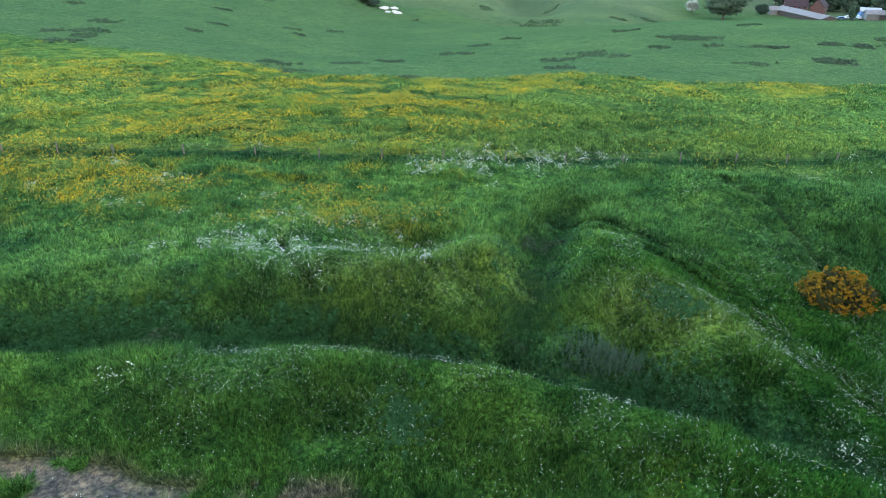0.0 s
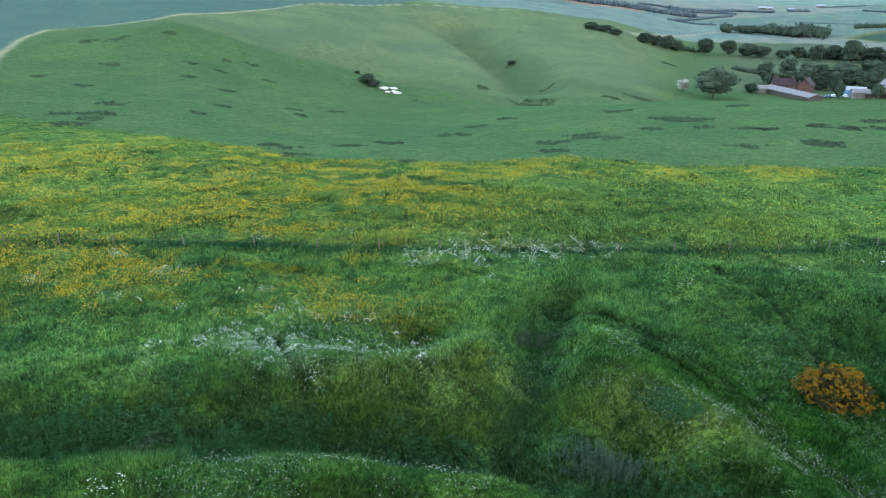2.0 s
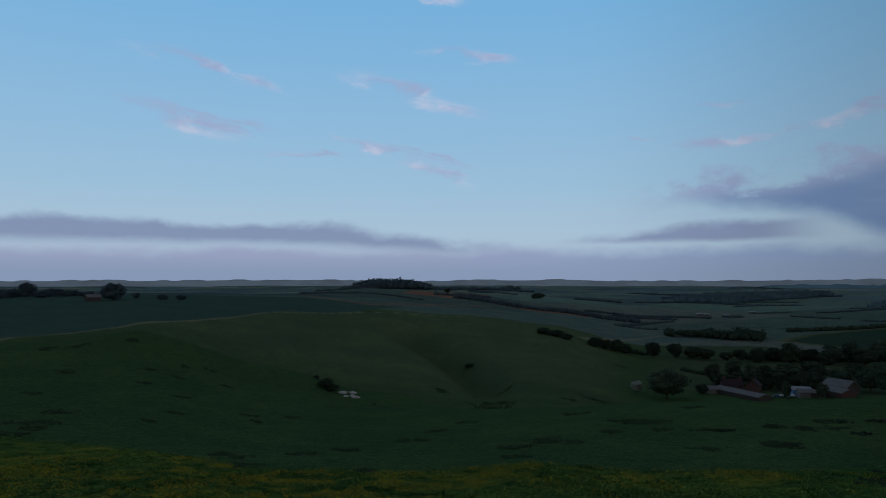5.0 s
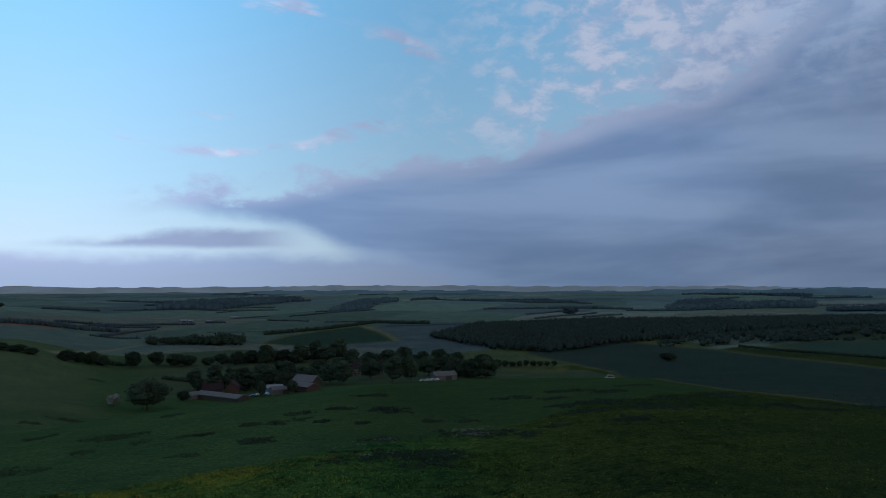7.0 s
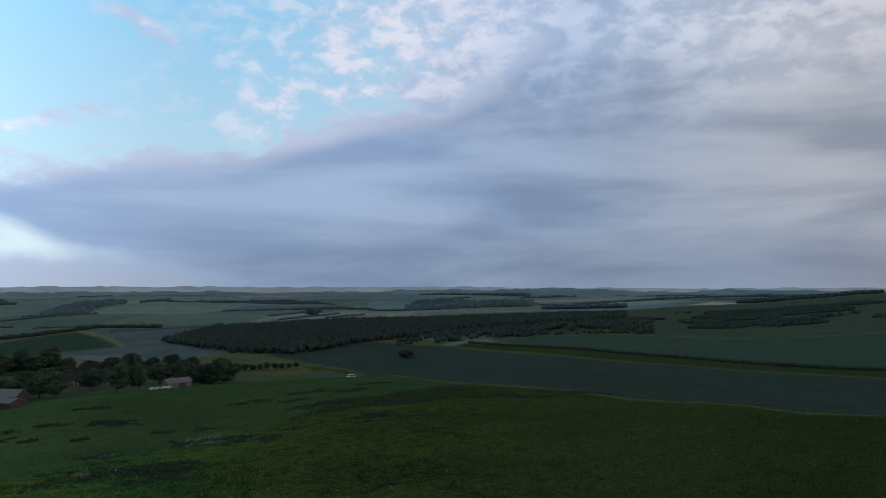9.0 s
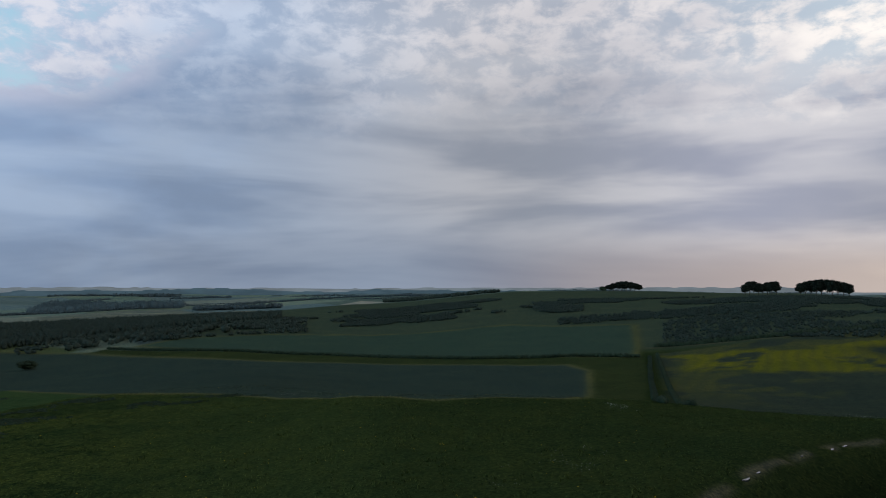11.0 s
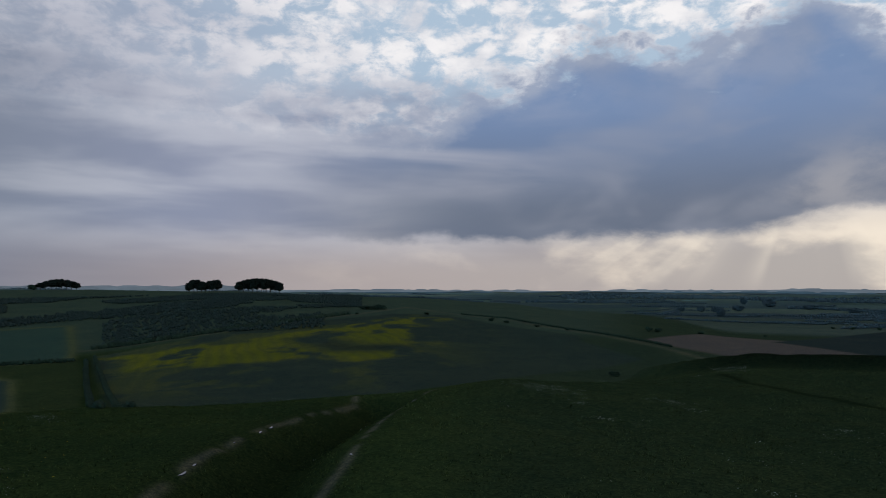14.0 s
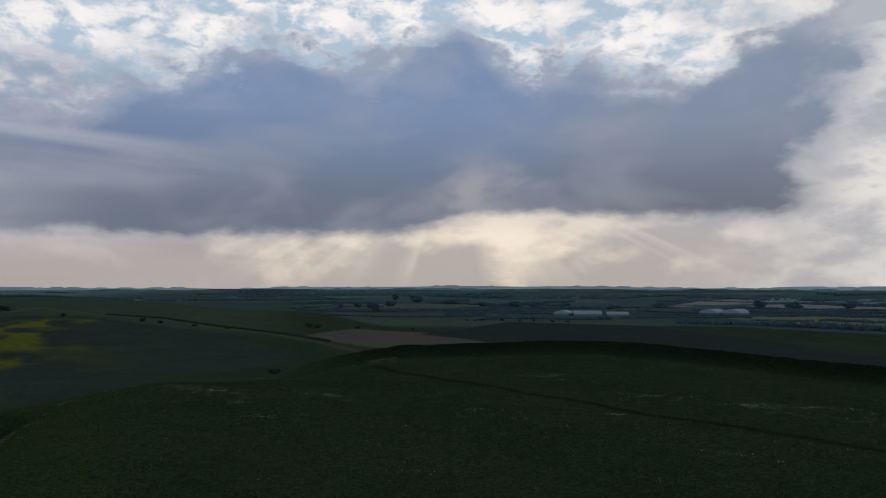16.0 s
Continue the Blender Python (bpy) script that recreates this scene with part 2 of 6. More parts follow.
section(-90, -20, -22, -25, -28, -30, -32, -34, -36, -40, -42, -30, -12)
section(-32, -20.5, -23.5, -26, -27, -23.5, -18.5, -15, -16, -30, -40, -28, -10)
section(-20, -20.5, -24.5, -28, -30, -22.0, -18.5, -15.3, -16, -30, -40, -28, -10)
section(-10, -21, -25.8, -33, -39, -38, -27, -18.5, -18, -28, -42, -28, -10)
section(-3, -21.2, -26, -34, -43, -49, -40, -24.5, -20, -17, -40, -28, -10)
section(5, -21.5, -26.5, -33, -42, -53, -46, -33, -34, -22, -38, -28, -10)
section(12, -22, -26, -31.5, -39.8, -54, -50, -42, -45, -38, -42, -28, -10)
section(19, -22, -26.5, -31, -36.8, -60, -63.5, -62, -58, -50, -46, -30, -10)
section(27, -22, -26.5, -30.5, -34.6, -57.5, -64, -64, -60, -52, -46, -30, -9)
section(38, -22, -26, -29.5, -32.5, -45, -60, -63, -58, -50, -44, -28, -8)
section(47, -21.5, -26, -29.5, -34, -42, -58, -64, -57, -50, -44, -26, -7)
section(60, -21, -24, -26, -30.5, -40, -55, -60, -52, -47, -42, -26, -8)
section(75, -20.8, -23, -25.5, -28.5, -38, -49, -48, -41, -42, -38, -24, -8)
section(85, -20.6, -22, -23.5, -33, -44, -47, -47, -37, -30, -28, -18, -10)
section(97, -20.3, -21.5, -23, -34, -42, -43, -39, -22, -9, -26, -22, -14)
section(107, -20, -21, -23.5, -34, -39, -38, -31, -18, -8, -26, -24, -16)
section(117, -20, -20.5, -25, -34, -36, -31, -22.5, -13, -10, -30, -28, -18)
section(130, -20, -19.8, -23, -33, -33, -28, -22, -15.5, -26, -42, -33, -20)
section(138, -20, -20.2, -20.0, -32, -35, -31, -25, -22, -40, -44, -34, -18)
section(146, -20, -20, -20.5, -30, -38, -31, -29, -36, -46, -46, -34, -16)
section(157, -20, -20, -21.2, -23, -37, -34, -37, -40, -44, -46, -34, -14)
section(172, -20, -20, -21.2, -21, -36, -38, -39, -42, -46, -46, -32, -13)
section(190, -20, -20, -21.2, -24, -36, -38, -39, -42, -46, -46, -32, -13)
section(230, -20, -20, -22, -30, -35, -38, -40, -42, -45, -45, -32, -14)

SEC_B = np.array([s[0] for s in SECTIONS], float)
SEC_Z = np.array([s[1] for s in SECTIONS])
# the plain sinks away behind the last downs
SEC_Z[:, -1] = -50.0
SEC_Z[:, -2] = np.minimum(SEC_Z[:, -2], -42.0)


def smooth(x):
    x = np.clip(x, 0, 1)
    return x * x * (3 - 2 * x)


LOGR = np.log(RADII + 40.0)


def profile(row, r):
    """Height under the eye along the section of that number, smooth in distance."""
    lr = np.log(np.maximum(r, 0) + 40.0)
    k = np.clip(np.searchsorted(LOGR, lr) - 1, 0, len(RADII) - 2)
    f = np.clip((lr - LOGR[k]) / (LOGR[k + 1] - LOGR[k]), 0, 1)
    z0, z1 = SEC_Z[row, k], SEC_Z[row, k + 1]
    h = LOGR[k + 1] - LOGR[k]
    ka, kb = np.maximum(k - 1, 0), np.minimum(k + 2, len(RADII) - 1)
    m0 = (z1 - SEC_Z[row, ka]) / np.maximum(LOGR[k + 1] - LOGR[ka], 1e-9) * h
    m1 = (SEC_Z[row, kb] - z0) / np.maximum(LOGR[kb] - LOGR[k], 1e-9) * h
    f2, f3 = f * f, f * f * f
    return (2 * f3 - 3 * f2 + 1) * z0 + (f3 - 2 * f2 + f) * m0 * 0.8 + (3 * f2 - 2 * f3) * z1 + (f3 - f2) * m1 * 0.8


def bearing_of(x, y):
    b = np.degrees(np.arctan2(x, y))
    return np.where(b < -90, b + 360, b)


def line_distance(x, y, line):
    """Distance to a bent line of (x, y) corners."""
    best = None
    for (ax, ay), (bx, by) in zip(line[:-1], line[1:]):
        dx, dy = bx - ax, by - ay
        f = np.clip(((x - ax) * dx + (y - ay) * dy) / (dx * dx + dy * dy), 0, 1)
        d = np.hypot(x - ax - f * dx, y - ay - f * dy)
        best = d if best is None else np.minimum(best, d)
    return best


def polar(b, r):
    return (r * math.sin(math.radians(b)), r * math.cos(math.radians(b)))


# banks and ditches of the fort: height, width, line
DITCH = [(-34, 27.6), (-20, 27.0), (-12, 26.6), (-4.5, 26.6), (1, 26.0), (5, 24.8), (9.5, 22.8), (14, 20.6), (20, 18.0), (30, 12)]
GAP = [(8.2, 44), (7.1, 42), (6.0, 38.7), (5.0, 34.5), (4.3, 31), (3.7, 28.4), (3.3, 26.4)]
PATH_A = [(6, 42.5), (9.4, 40.2), (13.2, 35), (15.3, 31.2), (16.6, 27.4), (18.6, 23), (21, 18)]
PATH_B = [(19, 48), (22.6, 44), (23.2, 40), (23.4, 36.6), (25.0, 31.5), (27, 25)]
PATH_MID = [(-9.6, 36.0), (-8.8, 34.0), (-7.6, 31.0), (-6.6, 29.4)]
RAMPART = [polar(b, r) for b, r in ((149.5, 236), (152, 226), (155, 217), (160, 213), (170, 213), (180, 205), (190, 190), (205, 175))]
HOLLOW = [polar(b, r) for b, r in ((109, 40), (115, 62), (118, 80), (121.6, 100), (125, 120), (128.6, 150))]
EARTHWORKS = [
    (0.65, 2.6, [(-34, 22.6), (-18.3, 22.8), (-6.7, 22.7)]),
    (1.05, 2.5, [(-4, 22.7), (-1, 22.7), (2.5, 22.2), (4.6, 21.6), (7.6, 20.1), (10.1, 18.1), (13.8, 15.9), (20, 11)]),
    (-1.25, 2.0, DITCH[:5]), (-1.5, 2.0, DITCH[5:]),
    (0.6, 2.8, [(-34, 31.2), (-17, 31.4), (-6.5, 31)]),
    (1.3, 2.3, [(-5.5, 30.8), (-2.1, 31.6), (-0.3, 32.8), (1.3, 34.2), (2.4, 34.6)]),
    (-1.2, 1.8, [(-3.6, 35.4), (-1.2, 37.2)]),
    (-1.6, 1.7, GAP),
    (1.5, 2.7, [(8.6, 35), (9.4, 31.4), (10.6, 30), (12.4, 28), (13.6, 25)]),
    (0.7, 1.5, [(8, 29.1), (5.8, 27.2)]),
    (-0.45, 0.45, PATH_A), (-0.45, 0.45, PATH_B), (-0.35, 0.35, PATH_MID),
    (-1.6, 6.0, [(20, 27), (24, 36)]),
    (1.3, 3.0, [(19, 47.5), (27, 45), (40, 38)]),
    (3.6, 4.5, RAMPART),
    (-5.5, 6.5, HOLLOW),
    (-9.0, 15.0, [(2, 505), (15, 479), (30, 429), (38, 388), (40, 350)]),
    (4.5, 15.0, [(-100, 270), (-79, 276), (-50, 284), (-25, 281), (-3, 272)]),
    (-6.0, 22.0, [(-62, 330), (-32, 328), (-2, 320), (30, 300)]),
    (-5.0, 14.0, [(14, 520), (22, 480), (42, 420), (50, 370)]),
]


def ground(x, y):
    """Height of the land."""
    x, y = np.asarray(x, float), np.asarray(y, float)
    r, b = np.hypot(x, y), bearing_of(x, y)
    k = np.clip(np.searchsorted(SEC_B, b) - 1, 0, len(SEC_B) - 1)
    k2 = (k + 1) % len(SEC_B)
    span = np.where(k2 > k, SEC_B[k2] - SEC_B[k], 360 + SEC_B[k2] - SEC_B[k])
    f = np.clip((b - SEC_B[k]) / span, 0, 1)
    f = 0.5 * f + 0.5 * smooth(f)
    z = profile(k, r) * (1 - f) + profile(k2, r) * f
    z = z + EYE
    far = smooth((r - 150) / 600)
    z = z + far * (fbm(x / 260, y / 260, 3, 5) - 0.5) * np.clip(r / 300, 0, 8) * (1 + 1.3 * smooth((r - 850) / 500))
    z = z + (fbm(x / 9, y / 9, 3, 11) - 0.5) * 0.9 * smooth(1.3 - r / 300)
    for h, w, line in EARTHWORKS:
        z = z + h * np.exp(-(line_distance(x, y, line) / w) ** 2)
    return z


# ---- materials ----
def material(name, build):
    m = bpy.data.materials.new(name)
    m.use_nodes = True
    build(Nodes(m.node_tree))
    return m


def principled(N, colour, rough=0.9, normal=None, metal=0.0, spec=0.1, translucent=0.0):
    bsdf = N.node("ShaderNodeBsdfPrincipled", Base_Color=colour, Roughness=rough, Metallic=metal)
    n = bsdf.node
    n.inputs["Specular IOR Level"].default_value = spec
    if normal is not None:
        N.tree.links.new(normal, n.inputs["Normal"])
    if translucent:
        thin = N.node("ShaderNodeBsdfTranslucent", Color=colour)
        bsdf = N.node("ShaderNodeMixShader", i0=translucent, i1=bsdf, i2=thin)
    N.node("ShaderNodeOutputMaterial", Surface=bsdf)


def bump(N, height, strength, distance):
    return N.node("ShaderNodeBump", Strength=strength, Distance=distance, Height=height)


def place(N):
    return N.node("ShaderNodeNewGeometry")


def turf_colour(N):
    """Colour of living turf: the field's own colour with patches, tufts and flowers."""
    p = place(N)
    cover = N.node("ShaderNodeAttribute", settings=(("attribute_name", "cover"),))
    broad = N.noise(p, 0.035, 4.0, 0.6)
    patch = N.noise(p, 0.35, 5.0, 0.6, 0.3)
    c = N.mix(N.ramp(broad, 0.35, 0.68), N.mix(1.0, cover, (0.72, 0.80, 0.85), "MULTIPLY"), N.mix(1.0, cover, (1.30, 1.18, 1.0), "MULTIPLY"))
    c = N.mix(N.ramp(patch, 0.40, 0.72), c, N.mix(1.0, c, (1.45, 1.30, 1.15), "MULTIPLY"))
    c = N.mix(N.ramp(patch, 0.46, 0.28), c, N.mix(1.0, c, (0.42, 0.54, 0.64), "MULTIPLY"))
    mottle = N.noise(p, 1.3, 4.0, 0.65)
    c = N.mix(N.ramp(mottle, 0.36, 0.66), N.mix(1.0, c, (0.70, 0.74, 0.80), "MULTIPLY"), N.mix(1.0, c, (1.30, 1.22, 1.10), "MULTIPLY"))
    tufts = N.noise(p, 5.5, 3.0, 0.7)
    c = N.mix(N.ramp(tufts, 0.36, 0.64), N.mix(1.0, c, (0.56, 0.60, 0.62), "MULTIPLY"), N.mix(1.0, c, (1.38, 1.34, 1.28), "MULTIPLY"))
    even = N.node("ShaderNodeAttribute", 2, settings=(("attribute_name", "even"),))
    c = N.mix(N.mul(even, 0.75), c, cover)
    return c, p


def build_turf(N):
    c, p = turf_colour(N)
    tuft = N.noise(p, 2.2, 6.0, 0.7, 0.2)
    grain = N.noise(p, 9.0, 4.0, 0.7)
    c = N.mix(N.ramp(tuft, 0.35, 0.65), N.mix(1.0, c, (0.62, 0.66, 0.70), "MULTIPLY"), N.mix(1.0, c, (1.3, 1.25, 1.1), "MULTIPLY"))
    butter = N.node("ShaderNodeAttribute", 2, settings=(("attribute_name", "buttercup"),))
    lay = N.noise(N.node("ShaderNodeVectorMath", settings=(("operation", "MULTIPLY"),), i0=p, i1=(0.21, 0.24, 0.1)), 1.0, 5.0, 0.62, 0.4)
    spot = N.mul(N.ramp(lay, 0.47, 0.66), N.ramp(N.noise(p, 3.2, 3.0, 0.75), 0.40, 0.60))
    c = N.mix(N.mul(N.mul(spot, butter), 0.5), c, (0.36, 0.30, 0.016))
    parsley = N.node("ShaderNodeAttribute", 2, settings=(("attribute_name", "parsley"),))
    dots = N.ramp(N.noise(p, 3.4, 3.0, 0.8), 0.52, 0.62)
    c = N.mix(N.mul(N.mul(dots, parsley), 0.12), c, (0.5, 0.52, 0.45))
    principled(N, c, 1.0, bump(N, N.add(tuft, N.mul(grain, 0.35)), 0.7, 0.35), spec=0.0)


def build_blade(N):
    c, p = turf_colour(N)
    g = N.tree.nodes.new("ShaderNodeNewGeometry")
    rnd = g.outputs["Random Per Island"]
    c = N.mix(rnd, N.mix(1.0, c, (0.34, 0.38, 0.40), "MULTIPLY"), N.mix(1.0, c, (2.6, 2.4, 2.0), "MULTIPLY"))
    butter = N.node("ShaderNodeAttribute", 2, settings=(("attribute_name", "buttercup"),))
    lay = N.noise(N.node("ShaderNodeVectorMath", settings=(("operation", "MULTIPLY"),), i0=p, i1=(0.21, 0.24, 0.1)), 1.0, 5.0, 0.62, 0.4)
    c = N.mix(N.mul(N.mul(N.ramp(lay, 0.50, 0.68), butter), N.ramp(rnd, 0.62, 0.85)), c, (0.40, 0.34, 0.014))
    principled(N, c, 0.9, spec=0.02, translucent=0.35)


def leafy(dark, light, patch_scale=0.25):
    def build(N):
        g = N.tree.nodes.new("ShaderNodeNewGeometry")
        patch = N.noise(g.outputs["Position"], patch_scale, 4.0, 0.6)
        info = N.node("ShaderNodeObjectInfo", 5)
        f = N.add(N.mul(g.outputs["Random Per Island"], 0.5), N.add(N.mul(N.add(patch, -0.5), 0.9), N.mul(info, 0.3)))
        principled(N, N.mix(N.math("ADD", f, 0.05, clamp=True), dark, light), 0.85, spec=0.12, translucent=0.2)
    return build


def plain(base, vary=0.25, scale=1.5, rough=0.8, metal=0.0, spec=0.3, stripe=0.0):
    def build(N):
        p = N.node("ShaderNodeTexCoord", 3)
        n1, n2 = N.noise(p, scale, 5.0, 0.65), N.noise(p, scale * 9, 3.0, 0.6)
        f = N.add(N.mul(n1, 0.7), N.mul(n2, 0.3))
        lo, hi = tuple(v * (1 - vary) for v in base), tuple(min(1, v * (1 + vary)) for v in base)
        c = N.mix(N.ramp(f, 0.3, 0.7), lo, hi)
        h = n2
        if stripe:
            w = N.node("ShaderNodeTexWave", 1, Vector=p, Scale=stripe, Distortion=0.2)
            h = N.add(N.mul(n2, 0.3), w)
        principled(N, c, rough, bump(N, h, 0.3, 0.03), metal, spec)
    return build


TURF = material("turf", build_turf)
BLADE = material("grass_blade", build_blade)
LEAF_DARK = material("hedge_leaf", leafy((0.022, 0.040, 0.028), (0.058, 0.088, 0.052)))
LEAF_BEECH = material("beech_leaf", leafy((0.010, 0.016, 0.014), (0.024, 0.034, 0.022)))
LEAF_MID = material("tree_leaf", leafy((0.030, 0.052, 0.038), (0.080, 0.118, 0.072)))
LEAF_NETTLE = material("nettle_leaf", leafy((0.034, 0.068, 0.036), (0.070, 0.116, 0.056), 1.2))
LEAF_LUSH = material("lush_nettle_leaf", leafy((0.018, 0.062, 0.020), (0.042, 0.125, 0.040), 1.0))
LEAF_WOOD = material("wood_leaf", leafy((0.034, 0.052, 0.046), (0.060, 0.086, 0.070), 0.05))
# paler, bluer leaf for far trees: distance haze mixed into the colour
LEAF_HAZED = material("hazed_wood_leaf", leafy((0.066, 0.098, 0.112), (0.094, 0.134, 0.150), 0.02))
LEAF_PALE = material("willowherb_leaf", leafy((0.026, 0.058, 0.034), (0.074, 0.128, 0.078), 2.0))
BLOSSOM = material("hawthorn_blossom", leafy((0.10, 0.13, 0.08), (0.55, 0.55, 0.50), 1.0))
GORSE = material("gorse_flower", leafy((0.045, 0.028, 0.004), (0.34, 0.20, 0.010), 1.9))
GORSE_DARK = material("gorse_spine", leafy((0.012, 0.018, 0.006), (0.05, 0.05, 0.012), 1.6))
PETAL_WHITE = material("parsley_petal", leafy((0.26, 0.31, 0.22), (0.80, 0.82, 0.74), 0.8))
PETAL_DULL = material("faded_parsley_petal", leafy((0.20, 0.24, 0.17), (0.62, 0.64, 0.55), 0.8))
PETAL_YELLOW = material("buttercup_petal", leafy((0.44, 0.31, 0.012), (0.74, 0.52, 0.02), 0.8))
BARK = material("bark", plain((0.075, 0.06, 0.045), 0.35, 3.0, 0.95))
POST = material("weathered_post", plain((0.11, 0.095, 0.08), 0.3, 6.0, 0.9))
CHALK_ROCK = material("chalk_rock", plain((0.45, 0.44, 0.41), 0.15, 0.8, 0.9))
WATER = material("puddle_water", plain((0.03, 0.035, 0.035), 0.1, 1.0, 0.06, spec=0.5))
BRICK = material("red_brick_wall", plain((0.095, 0.052, 0.045), 0.3, 2.5, 0.9))
ROOF_TILE = material("brown_tile_roof", plain((0.032, 0.020, 0.023), 0.35, 1.8, 0.85, stripe=1.2))
ROOF_GREY = material("cement_sheet_roof", plain((0.16, 0.155, 0.16), 0.22, 0.7, 0.85, stripe=1.6))
ROOF_WHITE = material("pale_sheet_roof", plain((0.27, 0.29, 0.33), 0.15, 0.6, 0.6, stripe=1.6))
ROOF_BLUE = material("blue_sheet_wall", plain((0.10, 0.19, 0.36), 0.2, 0.8, 0.6))
BOARD = material("dark_boarding", plain((0.07, 0.06, 0.05), 0.3, 2.0, 0.9))
RENDERED = material("pale_render", plain((0.15, 0.145, 0.135), 0.15, 1.0, 0.9))
GLASS = material("window_glass", plain((0.03, 0.035, 0.04), 0.1, 1.0, 0.08, spec=0.6))
CAR_WHITE = material("white_car_paint", plain((0.55, 0.55, 0.55), 0.05, 0.5, 0.3, spec=0.5))
CAR_BLUE = material("blue_car_paint", plain((0.05, 0.09, 0.20), 0.1, 0.5, 0.3, spec=0.5))
TYRE = material("tyre_rubber", plain((0.02, 0.02, 0.02), 0.2, 4.0, 0.9))


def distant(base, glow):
    """Far land, the haze of miles of bright air put in as emission."""
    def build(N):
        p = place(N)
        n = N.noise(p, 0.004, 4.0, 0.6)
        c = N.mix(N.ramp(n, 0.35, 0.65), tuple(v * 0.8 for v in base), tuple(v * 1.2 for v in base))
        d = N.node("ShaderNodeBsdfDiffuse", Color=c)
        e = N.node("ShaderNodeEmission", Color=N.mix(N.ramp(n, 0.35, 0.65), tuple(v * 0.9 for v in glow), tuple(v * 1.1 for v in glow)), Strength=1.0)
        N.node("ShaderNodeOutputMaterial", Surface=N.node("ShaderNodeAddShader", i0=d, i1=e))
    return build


# second colour of each is the haze, given off by the surface itself
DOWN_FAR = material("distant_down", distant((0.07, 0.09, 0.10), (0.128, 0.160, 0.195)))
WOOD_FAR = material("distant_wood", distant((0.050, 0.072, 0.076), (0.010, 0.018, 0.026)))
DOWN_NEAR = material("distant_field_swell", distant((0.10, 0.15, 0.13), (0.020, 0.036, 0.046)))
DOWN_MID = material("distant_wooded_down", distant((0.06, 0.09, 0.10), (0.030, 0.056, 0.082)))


# ---- what covers the ground ----
def inside(x, y, line):
    """Even-odd test for a closed outline."""
    hit = np.zeros(np.shape(x), bool)
    for (ax, ay), (bx, by) in zip(line, line[1:] + line[:1]):
        if ay != by:
            hit ^= ((ay > y) != (by > y)) & (x < (bx - ax) * (y - ay) / (by - ay) + ax)
    return hit


def field_mask(x, y, line, soft):
    d = line_distance(x, y, line + line[:1])
    return smooth(0.5 + np.where(inside(x, y, line), d, -d) / (2 * soft))


FIELD_EDGE = [(-140, 168), (-80.4, 131.4), (-43.6, 113.6), (-14.5, 96.8), (0.9, 96.1), (17.4, 102.6), (33, 98), (69, 103), (110, 99), (147, 103), (190, 96), (240, 75)]
PASTURE = FIELD_EDGE + [(420, 300), (330, 640), (60, 640), (-35, 561), (-95, 485), (-110, 423), (-121, 354), (-122, 321), (-135, 296), (-152, 285), (-149, 261), (-137, 227), (-121, 194), (-150, 172)]
HILL_CROP = [(-121, 194), (-137, 227), (-149, 261), (-152, 285), (-135, 296), (-122, 321), (-121, 354), (-110, 423), (-95, 485), (-35, 561), (0, 640), (-60, 700), (-330, 640), (-420, 260), (-220, 120)]
WHEAT_LOW = [(502, 428), (555, 447), (629, 422), (599, 291), (488, 136), (429, 29), (399, -29), (381, -72), (346, -76), (245, -54), (150, -30), (146, -2), (172, 39), (203, 98), (419, 280), (468, 354)]
GRASS_EAST = [polar(41, 600), polar(44, 660), polar(47, 690), polar(53, 790), polar(60, 790), polar(64, 690), polar(61, 640), polar(50, 540), polar(43, 540)]
WHEAT_HIGH = [(621, 256), (654, 238), (671, 153), (654, -8), (660, -73), (581, -165), (450, -130), (395, -112), (432, -66), (442, -22), (506, 73), (559, 172)]
MARGIN = [(381, -72), (399, -29), (429, 29), (488, 136), (599, 291), (614, 277), (553, 172), (500, 73), (435, -22), (420, -83), (395, -117), (304, -93), (150, -42), (150, -30), (346, -76)]
RAPE = [(404, -126), (419, -203), (429, -269), (432, -360), (405, -390), (262, -364), (242, -338), (186, -311), (185, -250), (170, -180), (168, -140), (180, -100), (195, -66)]
RAPE_BLOOM = [(399, -127), (336, -118), (307, -148), (288, -167), (257, -193), (249, -219), (331, -292), (394, -369), (405, -330), (393, -272), (393, -228), (379, -182)]
BROWN_SOUTH = [(222, -368), (232, -463), (157, -458), (104, -402), (130, -340)]
DARK_SOUTH = [(174, -437), (181, -700), (42, -676), (-88, -411), (-130, -340), (11, -340), (104, -402)]
GREEN_SOUTH = [(42, -680), (-30, -690), (-160, -580), (-120, -400), (-88, -411)]
BEIGE_A = [(64, -1465), (-143, -2217), (-278, -2040), (-222, -1713), (34, -1310)]
BEIGE_B = [(-82, -1423), (-439, -2037), (-420, -1236), (-136, -1232)]
YELLOW_SOUTH = [(-27, -900), (-120, -1084), (-300, -954), (-240, -750), (-82, -744)]
BROWN_NORTH = [(19, 1235), (146, 1136), (92, 991), (0, 1040)]
VALLEY_WHEAT = [polar(28.8, 775), polar(30.6, 850), polar(33.6, 930), polar(36.6, 990), polar(38.2, 880), polar(39.6, 770), polar(36, 745), polar(32.7, 728)]
ROAD = [(438, -132), (429, -179), (424, -205), (436, -274), (450, -338), (485, -416), (408, -403), (366, -412), (271, -381), (198, -352), (160, -330), (100, -318)]
TRACK_NORTH = [(-119, 168), (-124.0, 196), (-137.4, 227), (-149, 261), (-152, 285), (-134.8, 296), (-122, 321), (-121, 354), (-110, 423), (-95.5, 485), (-35.5, 561), (60, 610)]
PALE_TRACK = [(1127, 638), (1181, 507), (1104, 265)]
